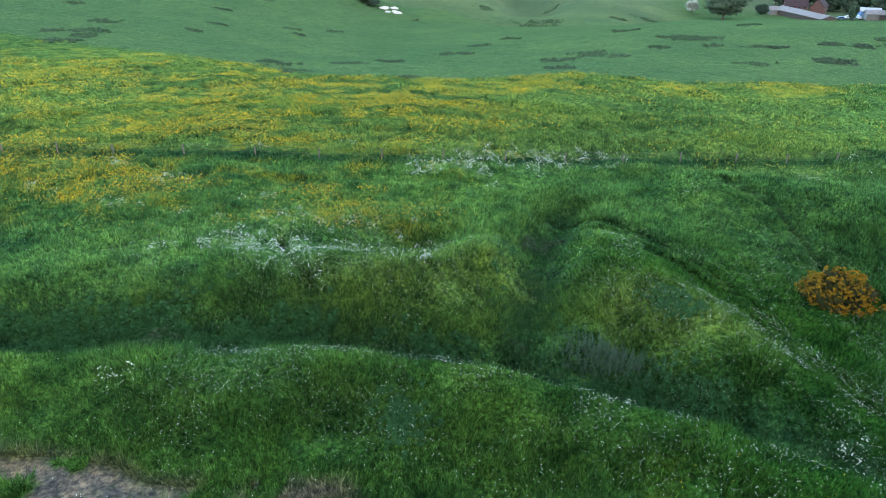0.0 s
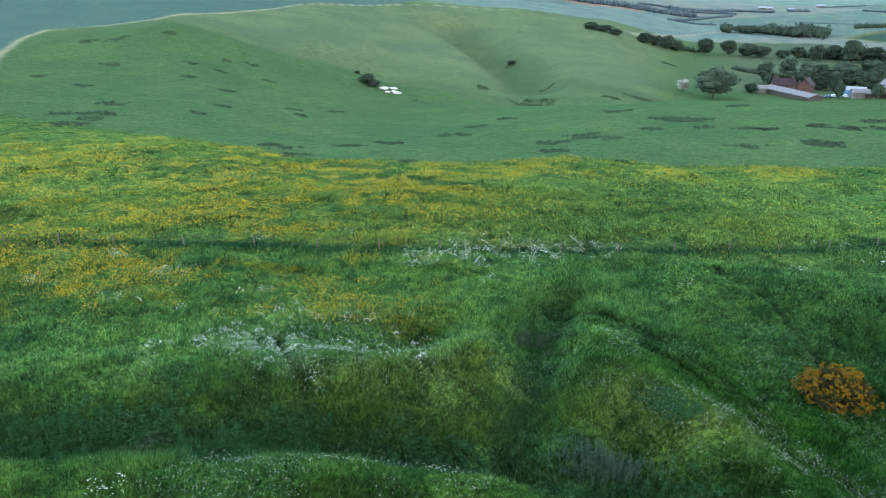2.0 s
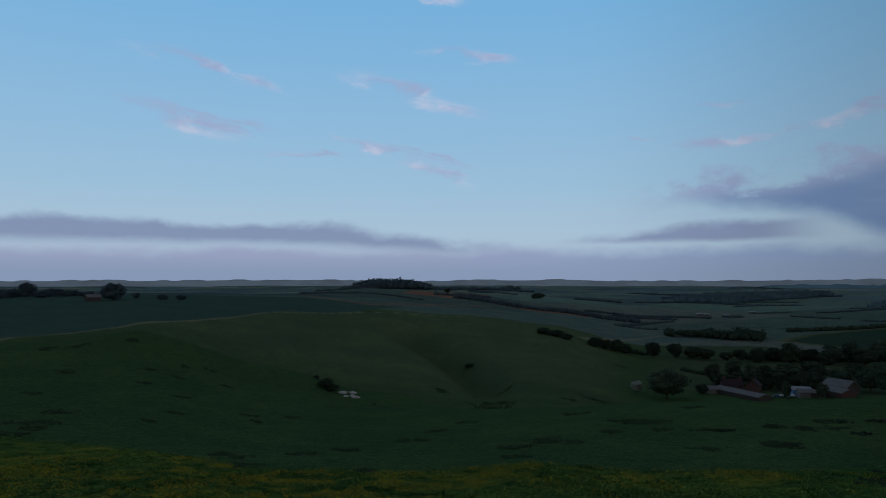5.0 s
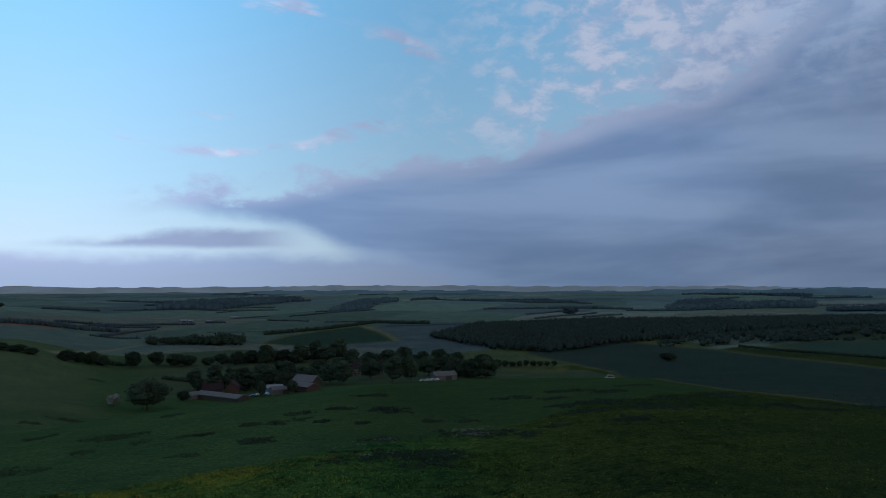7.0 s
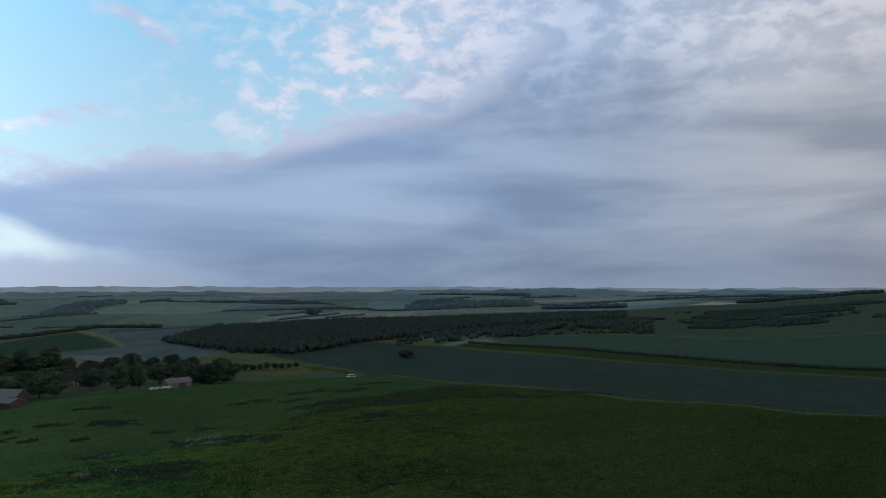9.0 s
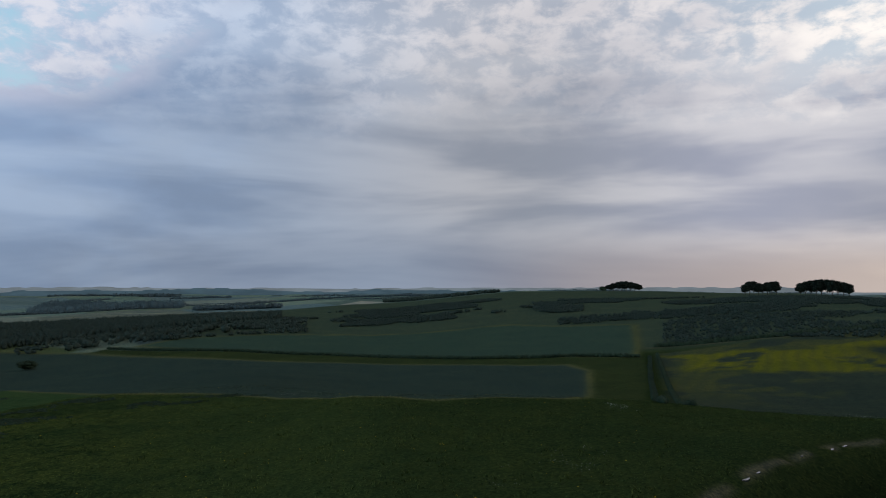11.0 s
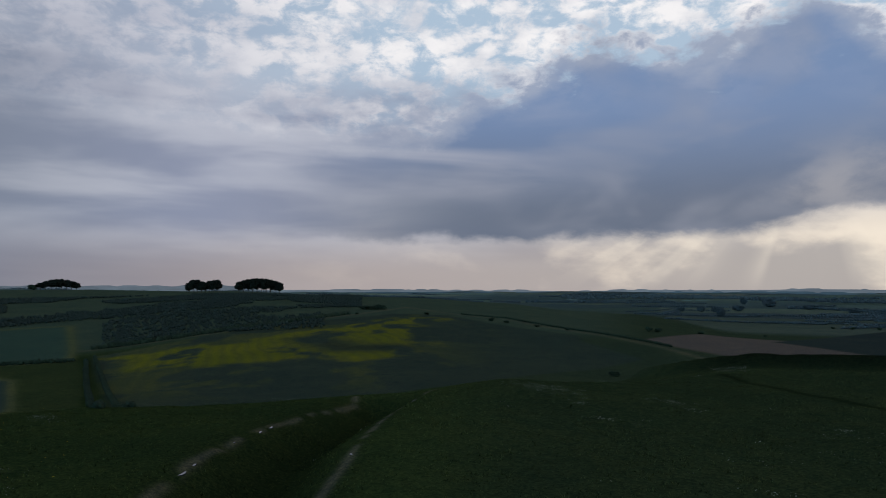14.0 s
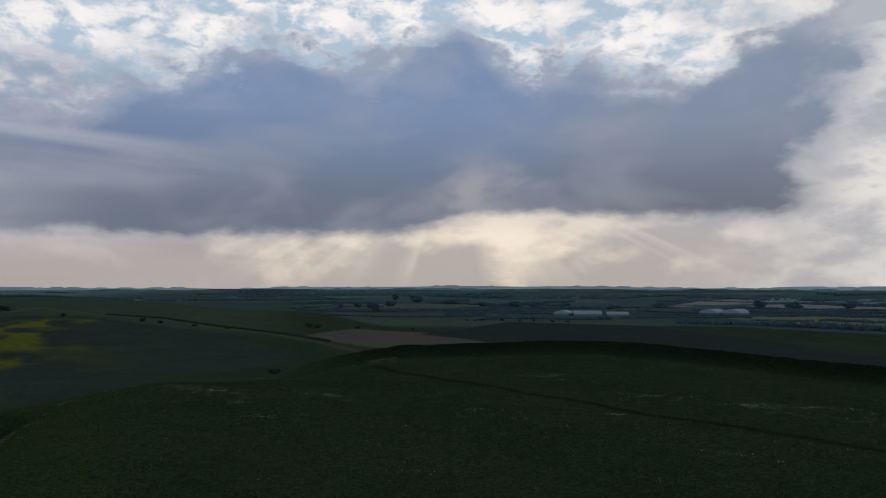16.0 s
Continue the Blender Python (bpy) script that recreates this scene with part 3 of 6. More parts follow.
VALLEY_TRACK = [polar(14.5, 590), polar(16.5, 660), polar(19, 745), polar(21.1, 790)]
QUARRY = [(1235, 160), (1392, 140), (1310, 75), (1240, 105)]
PADDOCK = [(384, 353), (428, 370), (444, 332), (381, 289)]
TRACK_BROWN = [(-112, 800), (-66, 705), (-28, 645), (40, 850), (112, 905)]
BROWN_STRIP = [polar(7.2, 1000), polar(11, 955), polar(14.9, 940), polar(14.9, 912), polar(10.5, 928), polar(7.2, 972)]
PASTURE_TRACK = [(-152, 287), (-100, 276), (-79, 282), (-50, 290), (-25, 287), (0, 277), (20, 262)]
TRACK_ONE = [(62, -10), (67, -20), (70, -26), (80, -35), (90, -45), (100, -57), (110, -71), (123, -91), (140, -104)]
TRACK_TWO = [(58, -38), (65, -46), (78, -60), (94, -77), (105, -90), (116, -106), (126, -126), (133, -146), (140, -165)]
FORT_PATH = [(80, -170), (68, -156), (43, -141), (22, -126), (3, -110), (-21, -98), (-60, -84)]
PATH_A2 = [(x + 0.9, y + 0.75) for x, y in PATH_A]
NETTLES_A = DITCH[:-2]

BARE_SOIL = [(-17.5, 18.6), (-13.4, 18.5), (-11.5, 18.0), (-10.3, 17.3), (-8.6, 17.1), (-6.4, 17.2), (-3.4, 16.9), (-3.0, 16.2), (-8.7, 16.2), (-17.5, 15.5)]
FENCE_LINE = [(-60, 53.6), (-34.7, 52.4), (-25.9, 52.0), (-14.7, 51.6), (-0.2, 52.7), (9.7, 54.0), (24.4, 56.0), (38.5, 58.4), (60, 60)]
PARSLEY_DRIFTS = ((71, 90, 3), (98, 96, 4), (78, 102, 4), (102, 101, 4), (80, -7, 3), (87, -17, 3), (91, -20, 2), (176, 36, 4), (130, -33, 3), (177, -107, 3), (84, -105, 5), (61, -110, 3), (68, -97, 2.5), (32, -106, 2.5), (34, -157, 4), (9, -134, 4),
                  (10, -109, 2), (-7, -127, 3), (-16, -129, 6), (-20, -120, 5), (-2, -88, 2), (58, -91, 3), (27, -70, 1.5), (6, -74, 1.5), (87, -188, 4), (127, -188, 4), (83, -179, 4))
# field tints, blued for the hazy distance
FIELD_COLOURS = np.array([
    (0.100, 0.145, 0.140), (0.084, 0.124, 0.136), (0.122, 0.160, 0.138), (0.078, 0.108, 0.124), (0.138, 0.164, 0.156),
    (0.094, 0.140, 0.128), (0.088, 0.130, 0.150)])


def paint(base, mask, colour):
    return base * (1 - mask[..., None]) + np.array(colour) * mask[..., None]


def cover(x, y):
    """Base colour of the ground, and how thickly buttercups and cow parsley stand."""
    r, b = np.hypot(x, y), bearing_of(x, y)
    c = np.ones(np.shape(x) + (3,)) * np.array((0.053, 0.132, 0.045))
    # turf darkens towards the camera, a lens falloff put into the colour
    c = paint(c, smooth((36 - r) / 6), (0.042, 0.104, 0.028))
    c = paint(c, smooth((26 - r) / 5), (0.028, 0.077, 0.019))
    # the outer slope's shade is painted in as a darker grass colour
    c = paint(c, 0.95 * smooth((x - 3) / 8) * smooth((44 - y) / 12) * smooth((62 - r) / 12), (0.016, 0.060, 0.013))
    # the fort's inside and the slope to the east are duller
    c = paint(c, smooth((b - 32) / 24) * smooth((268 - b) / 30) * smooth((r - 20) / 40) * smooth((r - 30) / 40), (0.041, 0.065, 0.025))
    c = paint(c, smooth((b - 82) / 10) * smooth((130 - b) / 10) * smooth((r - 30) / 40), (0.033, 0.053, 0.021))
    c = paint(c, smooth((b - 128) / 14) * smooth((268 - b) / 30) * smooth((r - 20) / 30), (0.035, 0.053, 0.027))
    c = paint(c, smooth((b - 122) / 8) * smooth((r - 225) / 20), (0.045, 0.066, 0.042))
    c = paint(c, smooth((r - 50) / 8) * smooth((40 - b) / 14), (0.063, 0.124, 0.039))
    # far patchwork of fields, paler with distance: haze put into the colour
    wx = x + 90 * (fbm(x / 500, y / 500, 2, 21) - 0.5)
    wy = y + 90 * (fbm(x / 500, y / 500, 2, 31) - 0.5)
    u, v = (wx * 0.87 + wy * 0.49), (wy * 0.87 - wx * 0.49)
    i = np.floor(u / 330)
    j = np.floor((v + 140 * hash2(i, i * 0, 3)) / 230)
    pick = np.floor(hash2(i, j, 8) * len(FIELD_COLOURS)).astype(int) % len(FIELD_COLOURS)
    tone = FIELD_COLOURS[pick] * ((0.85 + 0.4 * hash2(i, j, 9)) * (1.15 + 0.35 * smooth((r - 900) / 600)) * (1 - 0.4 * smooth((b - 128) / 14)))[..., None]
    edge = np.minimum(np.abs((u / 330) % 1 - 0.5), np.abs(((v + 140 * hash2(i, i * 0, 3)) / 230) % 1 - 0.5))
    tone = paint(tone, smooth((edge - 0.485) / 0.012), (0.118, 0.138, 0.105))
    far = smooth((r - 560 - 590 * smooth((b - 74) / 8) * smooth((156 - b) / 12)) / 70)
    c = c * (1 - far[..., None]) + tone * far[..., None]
    # rough hillside below the beech clumps
    hill = smooth((b - 67) / 6) * smooth((150 - b) / 6) * smooth((r - 420) / 60) * smooth((1250 - r) / 60)
    c = paint(c, hill, (0.066, 0.094, 0.070))
    c = paint(c, field_mask(x, y, PASTURE, 1.2), (0.062, 0.117, 0.052))
    # farther pasture is greyer and lighter, evening haze painted into its colour
    c = paint(c, field_mask(x, y, PASTURE, 1.2) * smooth((r - 270) / 120) * smooth((20 - b) / 6), (0.098, 0.142, 0.080))
    c = paint(c, field_mask(x, y, PASTURE, 1.2) * smooth((b - 17) / 6) * smooth((r - 410) / 40), (0.078, 0.112, 0.070))
    c = paint(c, field_mask(x, y, PASTURE, 1.2) * smooth((b - 30) / 10) * smooth((380 - r) / 60), (0.048, 0.088, 0.038))
    # shadow of the gully and of the far hillside's foot, painted as darker turf
    c = paint(c, 0.45 * np.exp(-(line_distance(x, y, [(16, 505), (24, 475), (42, 420), (52, 365), (75, 345), (112, 330)]) / 16) ** 2), (0.052, 0.092, 0.050))
    c = paint(c, field_mask(x, y, HILL_CROP, 2.0), (0.070, 0.122, 0.104))
    for line, colour, soft in (
            (GRASS_EAST, (0.092, 0.126, 0.070), 5.0), (MARGIN, (0.044, 0.062, 0.028), 2.0), (WHEAT_LOW, (0.044, 0.070, 0.063), 0.6), (WHEAT_HIGH, (0.054, 0.093, 0.074), 1.0),
            (RAPE, (0.047, 0.066, 0.054), 2.0), (BROWN_SOUTH, (0.135, 0.112, 0.105), 3.0), (DARK_SOUTH, (0.040, 0.054, 0.054), 3.0),
            (QUARRY, (0.40, 0.39, 0.36), 5.0), (PADDOCK, (0.105, 0.120, 0.060), 2.0), (GREEN_SOUTH, (0.044, 0.064, 0.042), 4.0), (BEIGE_A, (0.30, 0.27, 0.28), 8.0), (BEIGE_B, (0.30, 0.27, 0.29), 8.0),
            (YELLOW_SOUTH, (0.19, 0.21, 0.13), 6.0), (BROWN_NORTH, (0.26, 0.155, 0.12), 5.0), (BROWN_STRIP, (0.25, 0.16, 0.13), 4.0), (VALLEY_WHEAT, (0.040, 0.075, 0.056), 4.0)):
        c = paint(c, field_mask(x, y, line, soft), colour)
        if line in (WHEAT_LOW, WHEAT_HIGH, VALLEY_WHEAT):
            d = line_distance(x, y, line + line[:1])
            c = paint(c, np.exp(-(d / np.maximum(1.7, r * 0.006)) ** 2) * 0.85, (0.115, 0.125, 0.060))
    # rape in flower, in drifts along the drills, with a bare patch
    drift = fbm((x * 0.6 + y * 0.8) / 22 + 3, (y * 0.6 - x * 0.8) / 34, 5, 41)
    drill = 0.85 + 0.15 * np.sin((x * 0.45 + y * 0.90) / 1.1 + 6 * fbm(x / 26, y / 26, 3, 4))
    bloom = field_mask(x + 50 * (drift - 0.5), y + 50 * (fbm(x / 20, y / 20, 4, 42) - 0.5), RAPE_BLOOM, 9)
    bare = np.exp(-(line_distance(x, y, [(350, -227), (300, -215), (279, -230)]) / 13) ** 2)
    m = field_mask(x, y, RAPE, 2.0)
    thin = 0.30 * smooth((drift - 0.52) / 0.1) * smooth((r - 200) / 80)
    c = paint(c, m * np.clip(np.maximum(bloom * smooth((drift - 0.36) / 0.10) * (1 - bare), thin * smooth((140 - b) / 12)), 0, 1) * drill, (0.165, 0.168, 0.026))
    c = paint(c, m * bare * smooth((drift - 0.40) / 0.1) * 0.7, (0.040, 0.050, 0.036))
    # roads, trodden paths and chalk; the near ruts' shadow is in their dark colour
    for line, colour, w, most in (
            (ROAD, (0.12, 0.12, 0.085), 2.6, 0.8), (TRACK_NORTH, (0.27, 0.26, 0.18), 1.4, 0.85), (TRACK_BROWN, (0.25, 0.16, 0.125), 6.0, 0.9),
            (PASTURE_TRACK, (0.105, 0.120, 0.070), 1.1, 0.5), (FORT_PATH, (0.014, 0.020, 0.010), 1.1, 0.9), (PALE_TRACK, (0.34, 0.34, 0.28), 5.0, 0.9), (VALLEY_TRACK, (0.26, 0.25, 0.19), 3.5, 0.9), ([polar(36.6, 995), polar(38.4, 880), polar(39.6, 765)], (0.20, 0.20, 0.13), 4.0, 0.9), ([polar(60.6, 1240), polar(68, 1225), polar(76, 1235)], (0.26, 0.26, 0.2), 5.0, 0.9), (PATH_A, (0.014, 0.026, 0.010), 0.34, 0.9), (PATH_A2, (0.014, 0.026, 0.010), 0.28, 0.8), (PATH_B, (0.014, 0.026, 0.010), 0.4, 0.9), (PATH_MID, (0.014, 0.026, 0.010), 0.25, 0.8)):
        wob = w * (0.7 + 0.6 * fbm(x / 6, y / 6, 2, 51))
        c = paint(c, most * np.exp(-(line_distance(x, y, line) / wob) ** 2), colour)
    for line, w in ((TRACK_ONE, 0.65), (TRACK_TWO, 0.65)):
        wob = w * (0.5 + fbm(x / 5, y / 5, 3, 61))
        worn = smooth((fbm(x / 3, y / 3, 3, 62) - 0.30) / 0.25)
        c = paint(c, 0.8 * worn * np.exp(-(line_distance(x, y, line) / wob) ** 2), (0.17, 0.16, 0.13))
    # rank grass under the fence
    c = paint(c, 0.92 * np.exp(-(line_distance(x, y, FENCE_LINE) / (0.8 + 0.7 * fbm(x / 4, y / 4, 2, 57))) ** 2), (0.020, 0.062, 0.030))
    # damp nettles in the ditches; parched steep faces, brightened in colour against their dimness
    damp = np.exp(-(line_distance(x, y, NETTLES_A) / 1.6) ** 2) + np.exp(-(line_distance(x, y, GAP) / 1.4) ** 2)
    c = paint(c, np.clip(damp, 0, 1) * 0.85, (0.030, 0.092, 0.046))
    dry_lit = np.exp(-(line_distance(x, y, [(-6, 30), (0, 31), (3.2, 34)]) / 2.0) ** 2) + np.exp(-(line_distance(x, y, [(8, 28.6), (13, 27)]) / 2.2) ** 2)
    c = paint(c, np.clip(dry_lit, 0, 1) * 0.5, (0.090, 0.155, 0.042))
    # shade on the rampart's face and in the hollow way, painted nearly black
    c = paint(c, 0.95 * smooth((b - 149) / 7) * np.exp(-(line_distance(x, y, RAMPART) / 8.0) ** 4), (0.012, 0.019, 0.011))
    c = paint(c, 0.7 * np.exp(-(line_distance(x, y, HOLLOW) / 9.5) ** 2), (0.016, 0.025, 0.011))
    # bare trodden ground under the near bank
    bare = field_mask(x, y, BARE_SOIL, 0.6)
    bare = bare * smooth((fbm(x / 1.3, y / 1.3, 3, 71) - 0.26 - 0.24 * smooth((x + 10.5) / 3)) / 0.12)
    c = paint(c, bare * 0.92, (0.130, 0.108, 0.102))
    edge_n = np.interp(x, [p[0] for p in FIELD_EDGE], [p[1] for p in FIELD_EDGE])
    meadow = smooth((y - 51) / 3) * smooth((edge_n - y) / 3) * smooth((x + 160) / 30) * smooth((80 - x) / 30)
    butter = meadow * (0.35 + 0.65 * np.clip(1 - np.abs(x + 10) / 110, 0, 1)) * (1 - 0.86 * smooth((x + 6 + 26 * (fbm(x / 14, y / 14, 3, 33) - 0.5)) / 22) * (1 - smooth((y - 80) / 14)))
    butter = np.maximum(butter, smooth((y - 36.5) / 3) * smooth((52 - y) / 2) * smooth((3 - x) / 7))
    butter = np.maximum(butter, 0.05 * smooth((b - 30) / 30) * smooth((115 - b) / 20) * smooth((r - 45) / 30) * smooth((240 - r) / 30))
    butter = np.maximum(butter, 0.15 * smooth((22 - y) / 3) * smooth((x + 2) / 4) * smooth((16 - x) / 4) * smooth((y - 8) / 3))
    butter = butter * (1 - field_mask(x, y, PASTURE, 1.0)) * (1 - far)
    pars = 1.3 * np.exp(-(((x - 5.0) / 8.0) ** 4 + ((y - 50.6 - 0.25 * x) / 2.8) ** 2)) + 0.9 * np.exp(-(((x + 8.5) / 6.5) ** 2 + ((y - 34.6) / 3.4) ** 2)) + 0.6 * np.exp(-(line_distance(x, y, [(-4.3, 31), (-0.3, 33), (1.6, 34.6)]) / 0.9) ** 2)
    pars = pars + 0.30 * np.exp(-(((x + 5) / 6) ** 2 + ((y - 22) / 3) ** 2)) + 0.25 * np.exp(-(((x - 9) / 9) ** 2 + ((y - 28) / 9) ** 2))
    pars = pars + 0.4 * np.exp(-(((x - 38) / 10) ** 2 + ((y - 52) / 4) ** 2))
    for px, py, size in PARSLEY_DRIFTS:
        pars = pars + 0.9 * np.exp(-(((x - px) / (size * 1.3)) ** 2 + ((y - py) / (size * 0.45)) ** 2)) * (fbm(x / 2.5, y / 2.5, 2, 83) > 0.45)
    drift = smooth((fbm(x / 12, y / 5, 3, 81) - 0.68) / 0.06) * smooth((b - 118) / 15) * smooth((r - 60) / 20) * smooth((200 - r) / 10)
    pars = np.clip(pars + drift * 0.025, 0, 1)
    even = far * 0.6
    for line in (WHEAT_LOW, WHEAT_HIGH, VALLEY_WHEAT, HILL_CROP, DARK_SOUTH, BROWN_SOUTH, BEIGE_A, BEIGE_B):
        even = np.maximum(even, field_mask(x, y, line, 2.0))
    even = np.maximum(even, 0.8 * field_mask(x, y, PASTURE, 2.0))
    even = np.maximum(even, 0.85 * smooth((b - 58) / 20) * smooth((268 - b) / 30) * smooth((r - 20) / 30))
    return np.clip(c, 0.005, 0.9), np.clip(butter, 0, 1), pars, even


# ---- mesh helpers ----
def mesh_from(name, verts, faces, mat, corners=3):
    """A mesh from arrays of corners and faces that all have as many corners."""
    me = bpy.data.meshes.new(name)
    verts, faces = np.asarray(verts, np.float32), np.asarray(faces, np.int32)
    me.vertices.add(len(verts))
    me.vertices.foreach_set("co", verts.ravel())
    me.loops.add(faces.size)
    me.loops.foreach_set("vertex_index", faces.ravel())
    me.polygons.add(len(faces))
    me.polygons.foreach_set("loop_start", np.arange(0, faces.size, corners, dtype=np.int32))
    me.update(calc_edges=True)
    me.materials.append(mat)
    return me


def put_cover(me, x, y, each=1):
    """Stores the cover of the places x, y, each of which stands for so many corners of the mesh."""
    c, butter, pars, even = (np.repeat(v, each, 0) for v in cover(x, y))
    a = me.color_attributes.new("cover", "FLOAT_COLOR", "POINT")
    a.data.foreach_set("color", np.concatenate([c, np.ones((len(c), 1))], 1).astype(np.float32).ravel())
    for name, v in (("buttercup", butter), ("parsley", pars), ("even", even)):
        a = me.attributes.new(name, "FLOAT", "POINT")
        a.data.foreach_set("value", v.astype(np.float32))


def part(name, bm, mat, parent, label=""):
    """Links a bmesh as one mesh object under a thing or a part."""
    me = bpy.data.meshes.new(name)
    bm.to_mesh(me)
    bm.free()
    me.materials.append(mat)
    ob = new(name, me)
    ob.parent = parent
    return tagged(ob, label)


def box(bm, x0, x1, y0, y1, z0, z1, bevel=0.0):
    made = bmesh.ops.create_cube(bm, size=1.0, matrix=Matrix.LocRotScale(
        ((x0 + x1) / 2, (y0 + y1) / 2, (z0 + z1) / 2), None, (x1 - x0, y1 - y0, z1 - z0)))
    if bevel:
        edges = {e for v in made["verts"] for e in v.link_edges}
        bmesh.ops.bevel(bm, geom=list(edges), offset=bevel, segments=1, affect="EDGES")


def foot(x, y):
    return float(ground(np.array([x]), np.array([y]))[0])


ICO = bmesh.new()
bmesh.ops.create_icosphere(ICO, subdivisions=1, radius=1.0)
ICO_V = np.array([v.co[:] for v in ICO.verts])
ICO_F = np.array([[v.index for v in f.verts] for f in ICO.faces])
ICO.free()


def foliage(rng, centres, radii, leaves, leaf, squash=0.8, core=0.78):
    """Leafy lumps: a dark core of each, set about with small leaf-shaped scraps."""
    centres, radii = np.asarray(centres, float).reshape(-1, 3), np.asarray(radii, float).reshape(-1)
    n = len(centres)
    jit = np.clip(1 + 0.22 * rng.standard_normal((n, len(ICO_V), 1)), 0.6, 1.35)
    cv = centres[:, None] + ICO_V[None] * jit * (radii * core)[:, None, None] * np.array([1, 1, squash])
    cf = ICO_F[None] + (np.arange(n) * len(ICO_V))[:, None, None]
    d = rng.standard_normal((n, leaves, 3))
    d[..., 2] = np.where(d[..., 2] < -0.6, -d[..., 2], d[..., 2])
    d /= np.linalg.norm(d, axis=-1, keepdims=True)
    p = centres[:, None] + d * (radii[:, None, None] * (0.72 + 0.42 * rng.random((n, leaves, 1)))) * np.array([1, 1, squash])
    size = leaf * radii[:, None, None] * (0.6 + 0.8 * rng.random((n, leaves, 1)))
    t1, t2 = rng.standard_normal((2, n, leaves, 3))
    t1 /= np.linalg.norm(t1, axis=-1, keepdims=True)
    t2 /= np.linalg.norm(t2, axis=-1, keepdims=True)
    lv = np.stack([p - t1 * size * 0.5, p + t1 * size * 0.5, p + t2 * size], 2).reshape(-1, 3)
    lf = np.arange(len(lv)).reshape(-1, 3) + n * len(ICO_V)
    return np.concatenate([cv.reshape(-1, 3), lv]), np.concatenate([cf.reshape(-1, 3), lf])


# ---- the ground, one sheet to the horizon ----
def build_ground():
    cols = np.radians(np.concatenate([np.arange(-42, 206, 0.25), np.arange(206, 318, 2.0)]))
    rings = np.concatenate([[0.001, 2, 4, 6, 8, 10, 12, 13.5], 15 * 1.0125 ** np.arange(0, 468)])
    rings = rings[rings < 4960]
    b, r = np.meshgrid(cols, rings)
    x, y = (r * np.sin(b)).ravel() - 0.9, (r * np.cos(b)).ravel() - 1.3
    z = ground(x, y)
    nr, nc = b.shape
    idx = np.arange(nr * nc).reshape(nr, nc)
    nxt = np.roll(idx, -1, 1)
    quads = np.stack([idx[:-1], idx[1:], nxt[1:], nxt[:-1]], -1).reshape(-1, 4)
    me = mesh_from("ground", np.stack([x, y, z], 1), quads, TURF, 4)
    me.polygons.foreach_set("use_smooth", np.ones(len(quads), bool))
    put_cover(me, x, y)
    return tagged(new("ground", me), "rolling grass downland with meadows and crop fields", "ground", kind="structure")


build_ground()


# ---- grass and flowers near the camera ----
def build_grass(name, seed, count, near, far, b0, b1, tall, wide, blades):
    rng = np.random.default_rng(seed)
    r = np.sqrt(rng.random(count) * (far ** 2 - near ** 2) + near ** 2)
    b = np.radians(b0 + (b1 - b0) * rng.random(count))
    x, y = r * np.sin(b), r * np.cos(b)
    clump = fbm(x / 1.7, y / 1.7, 3, 91)
    bare = inside(x, y, BARE_SOIL) & (x < -8.5)
    keep = (line_distance(x, y, PATH_A) > 0.4) & (line_distance(x, y, PATH_A2) > 0.35) & (line_distance(x, y, PATH_B) > 0.4) & ~(bare & (fbm(x / 1.3, y / 1.3, 3, 71) > 0.27))
    keep &= (line_distance(x, y, TRACK_ONE) > 1.0) & ~inside(x, y, PASTURE) & (line_distance(x, y, TRACK_TWO) > 1.0) & (line_distance(x, y, FORT_PATH) > 1.2)
    keep &= rng.random(count) < 0.35 + 1.1 * clump
    x, y, clump, r = x[keep], y[keep], clump[keep], r[keep]
    n = len(x)
    h = tall * (0.25 + 1.5 * clump * clump + 0.5 * (fbm(x / 5, y / 5, 2, 93) > 0.6)) * (0.7 + 0.6 * rng.random(n))
    z = ground(x, y) - 0.03
    a = rng.random((n, blades)) * 2 * np.pi
    lean = h[:, None] * (0.3 + 1.0 * rng.random((n, blades)))
    off = wide * 1.5 * rng.standard_normal((2, n, blades))
    bx, by = x[:, None] + off[0], y[:, None] + off[1]
    wx, wy = -np.sin(a) * wide, np.cos(a) * wide
    hh = h[:, None] * (0.7 + 0.5 * rng.random((n, blades)))
    zz = np.broadcast_to(z[:, None], bx.shape)
    v = np.stack([np.stack([bx - wx, by - wy, zz], -1), np.stack([bx + wx, by + wy, zz], -1),
                  np.stack([bx + np.cos(a) * lean, by + np.sin(a) * lean, zz + hh], -1)], 2).reshape(-1, 3)
    me = mesh_from(name, v, np.arange(len(v)).reshape(-1, 3), BLADE)
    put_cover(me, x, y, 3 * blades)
    return tagged(new(name, me), "long uncut green meadow grass in tufts", "grass", kind="stuff")


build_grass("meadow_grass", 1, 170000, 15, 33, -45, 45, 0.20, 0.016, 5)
build_grass("meadow_grass", 5, 100000, 32, 50, -40, 40, 0.27, 0.028, 5)
build_grass("meadow_grass", 2, 75000, 48, 80, -36, 36, 0.28, 0.045, 4)
build_grass("meadow_grass", 3, 30000, 78, 120, -36, 50, 0.24, 0.10, 3)
build_grass("fort_grass", 4, 110000, 45, 215, 36, 196, 0.22, 0.07, 3)


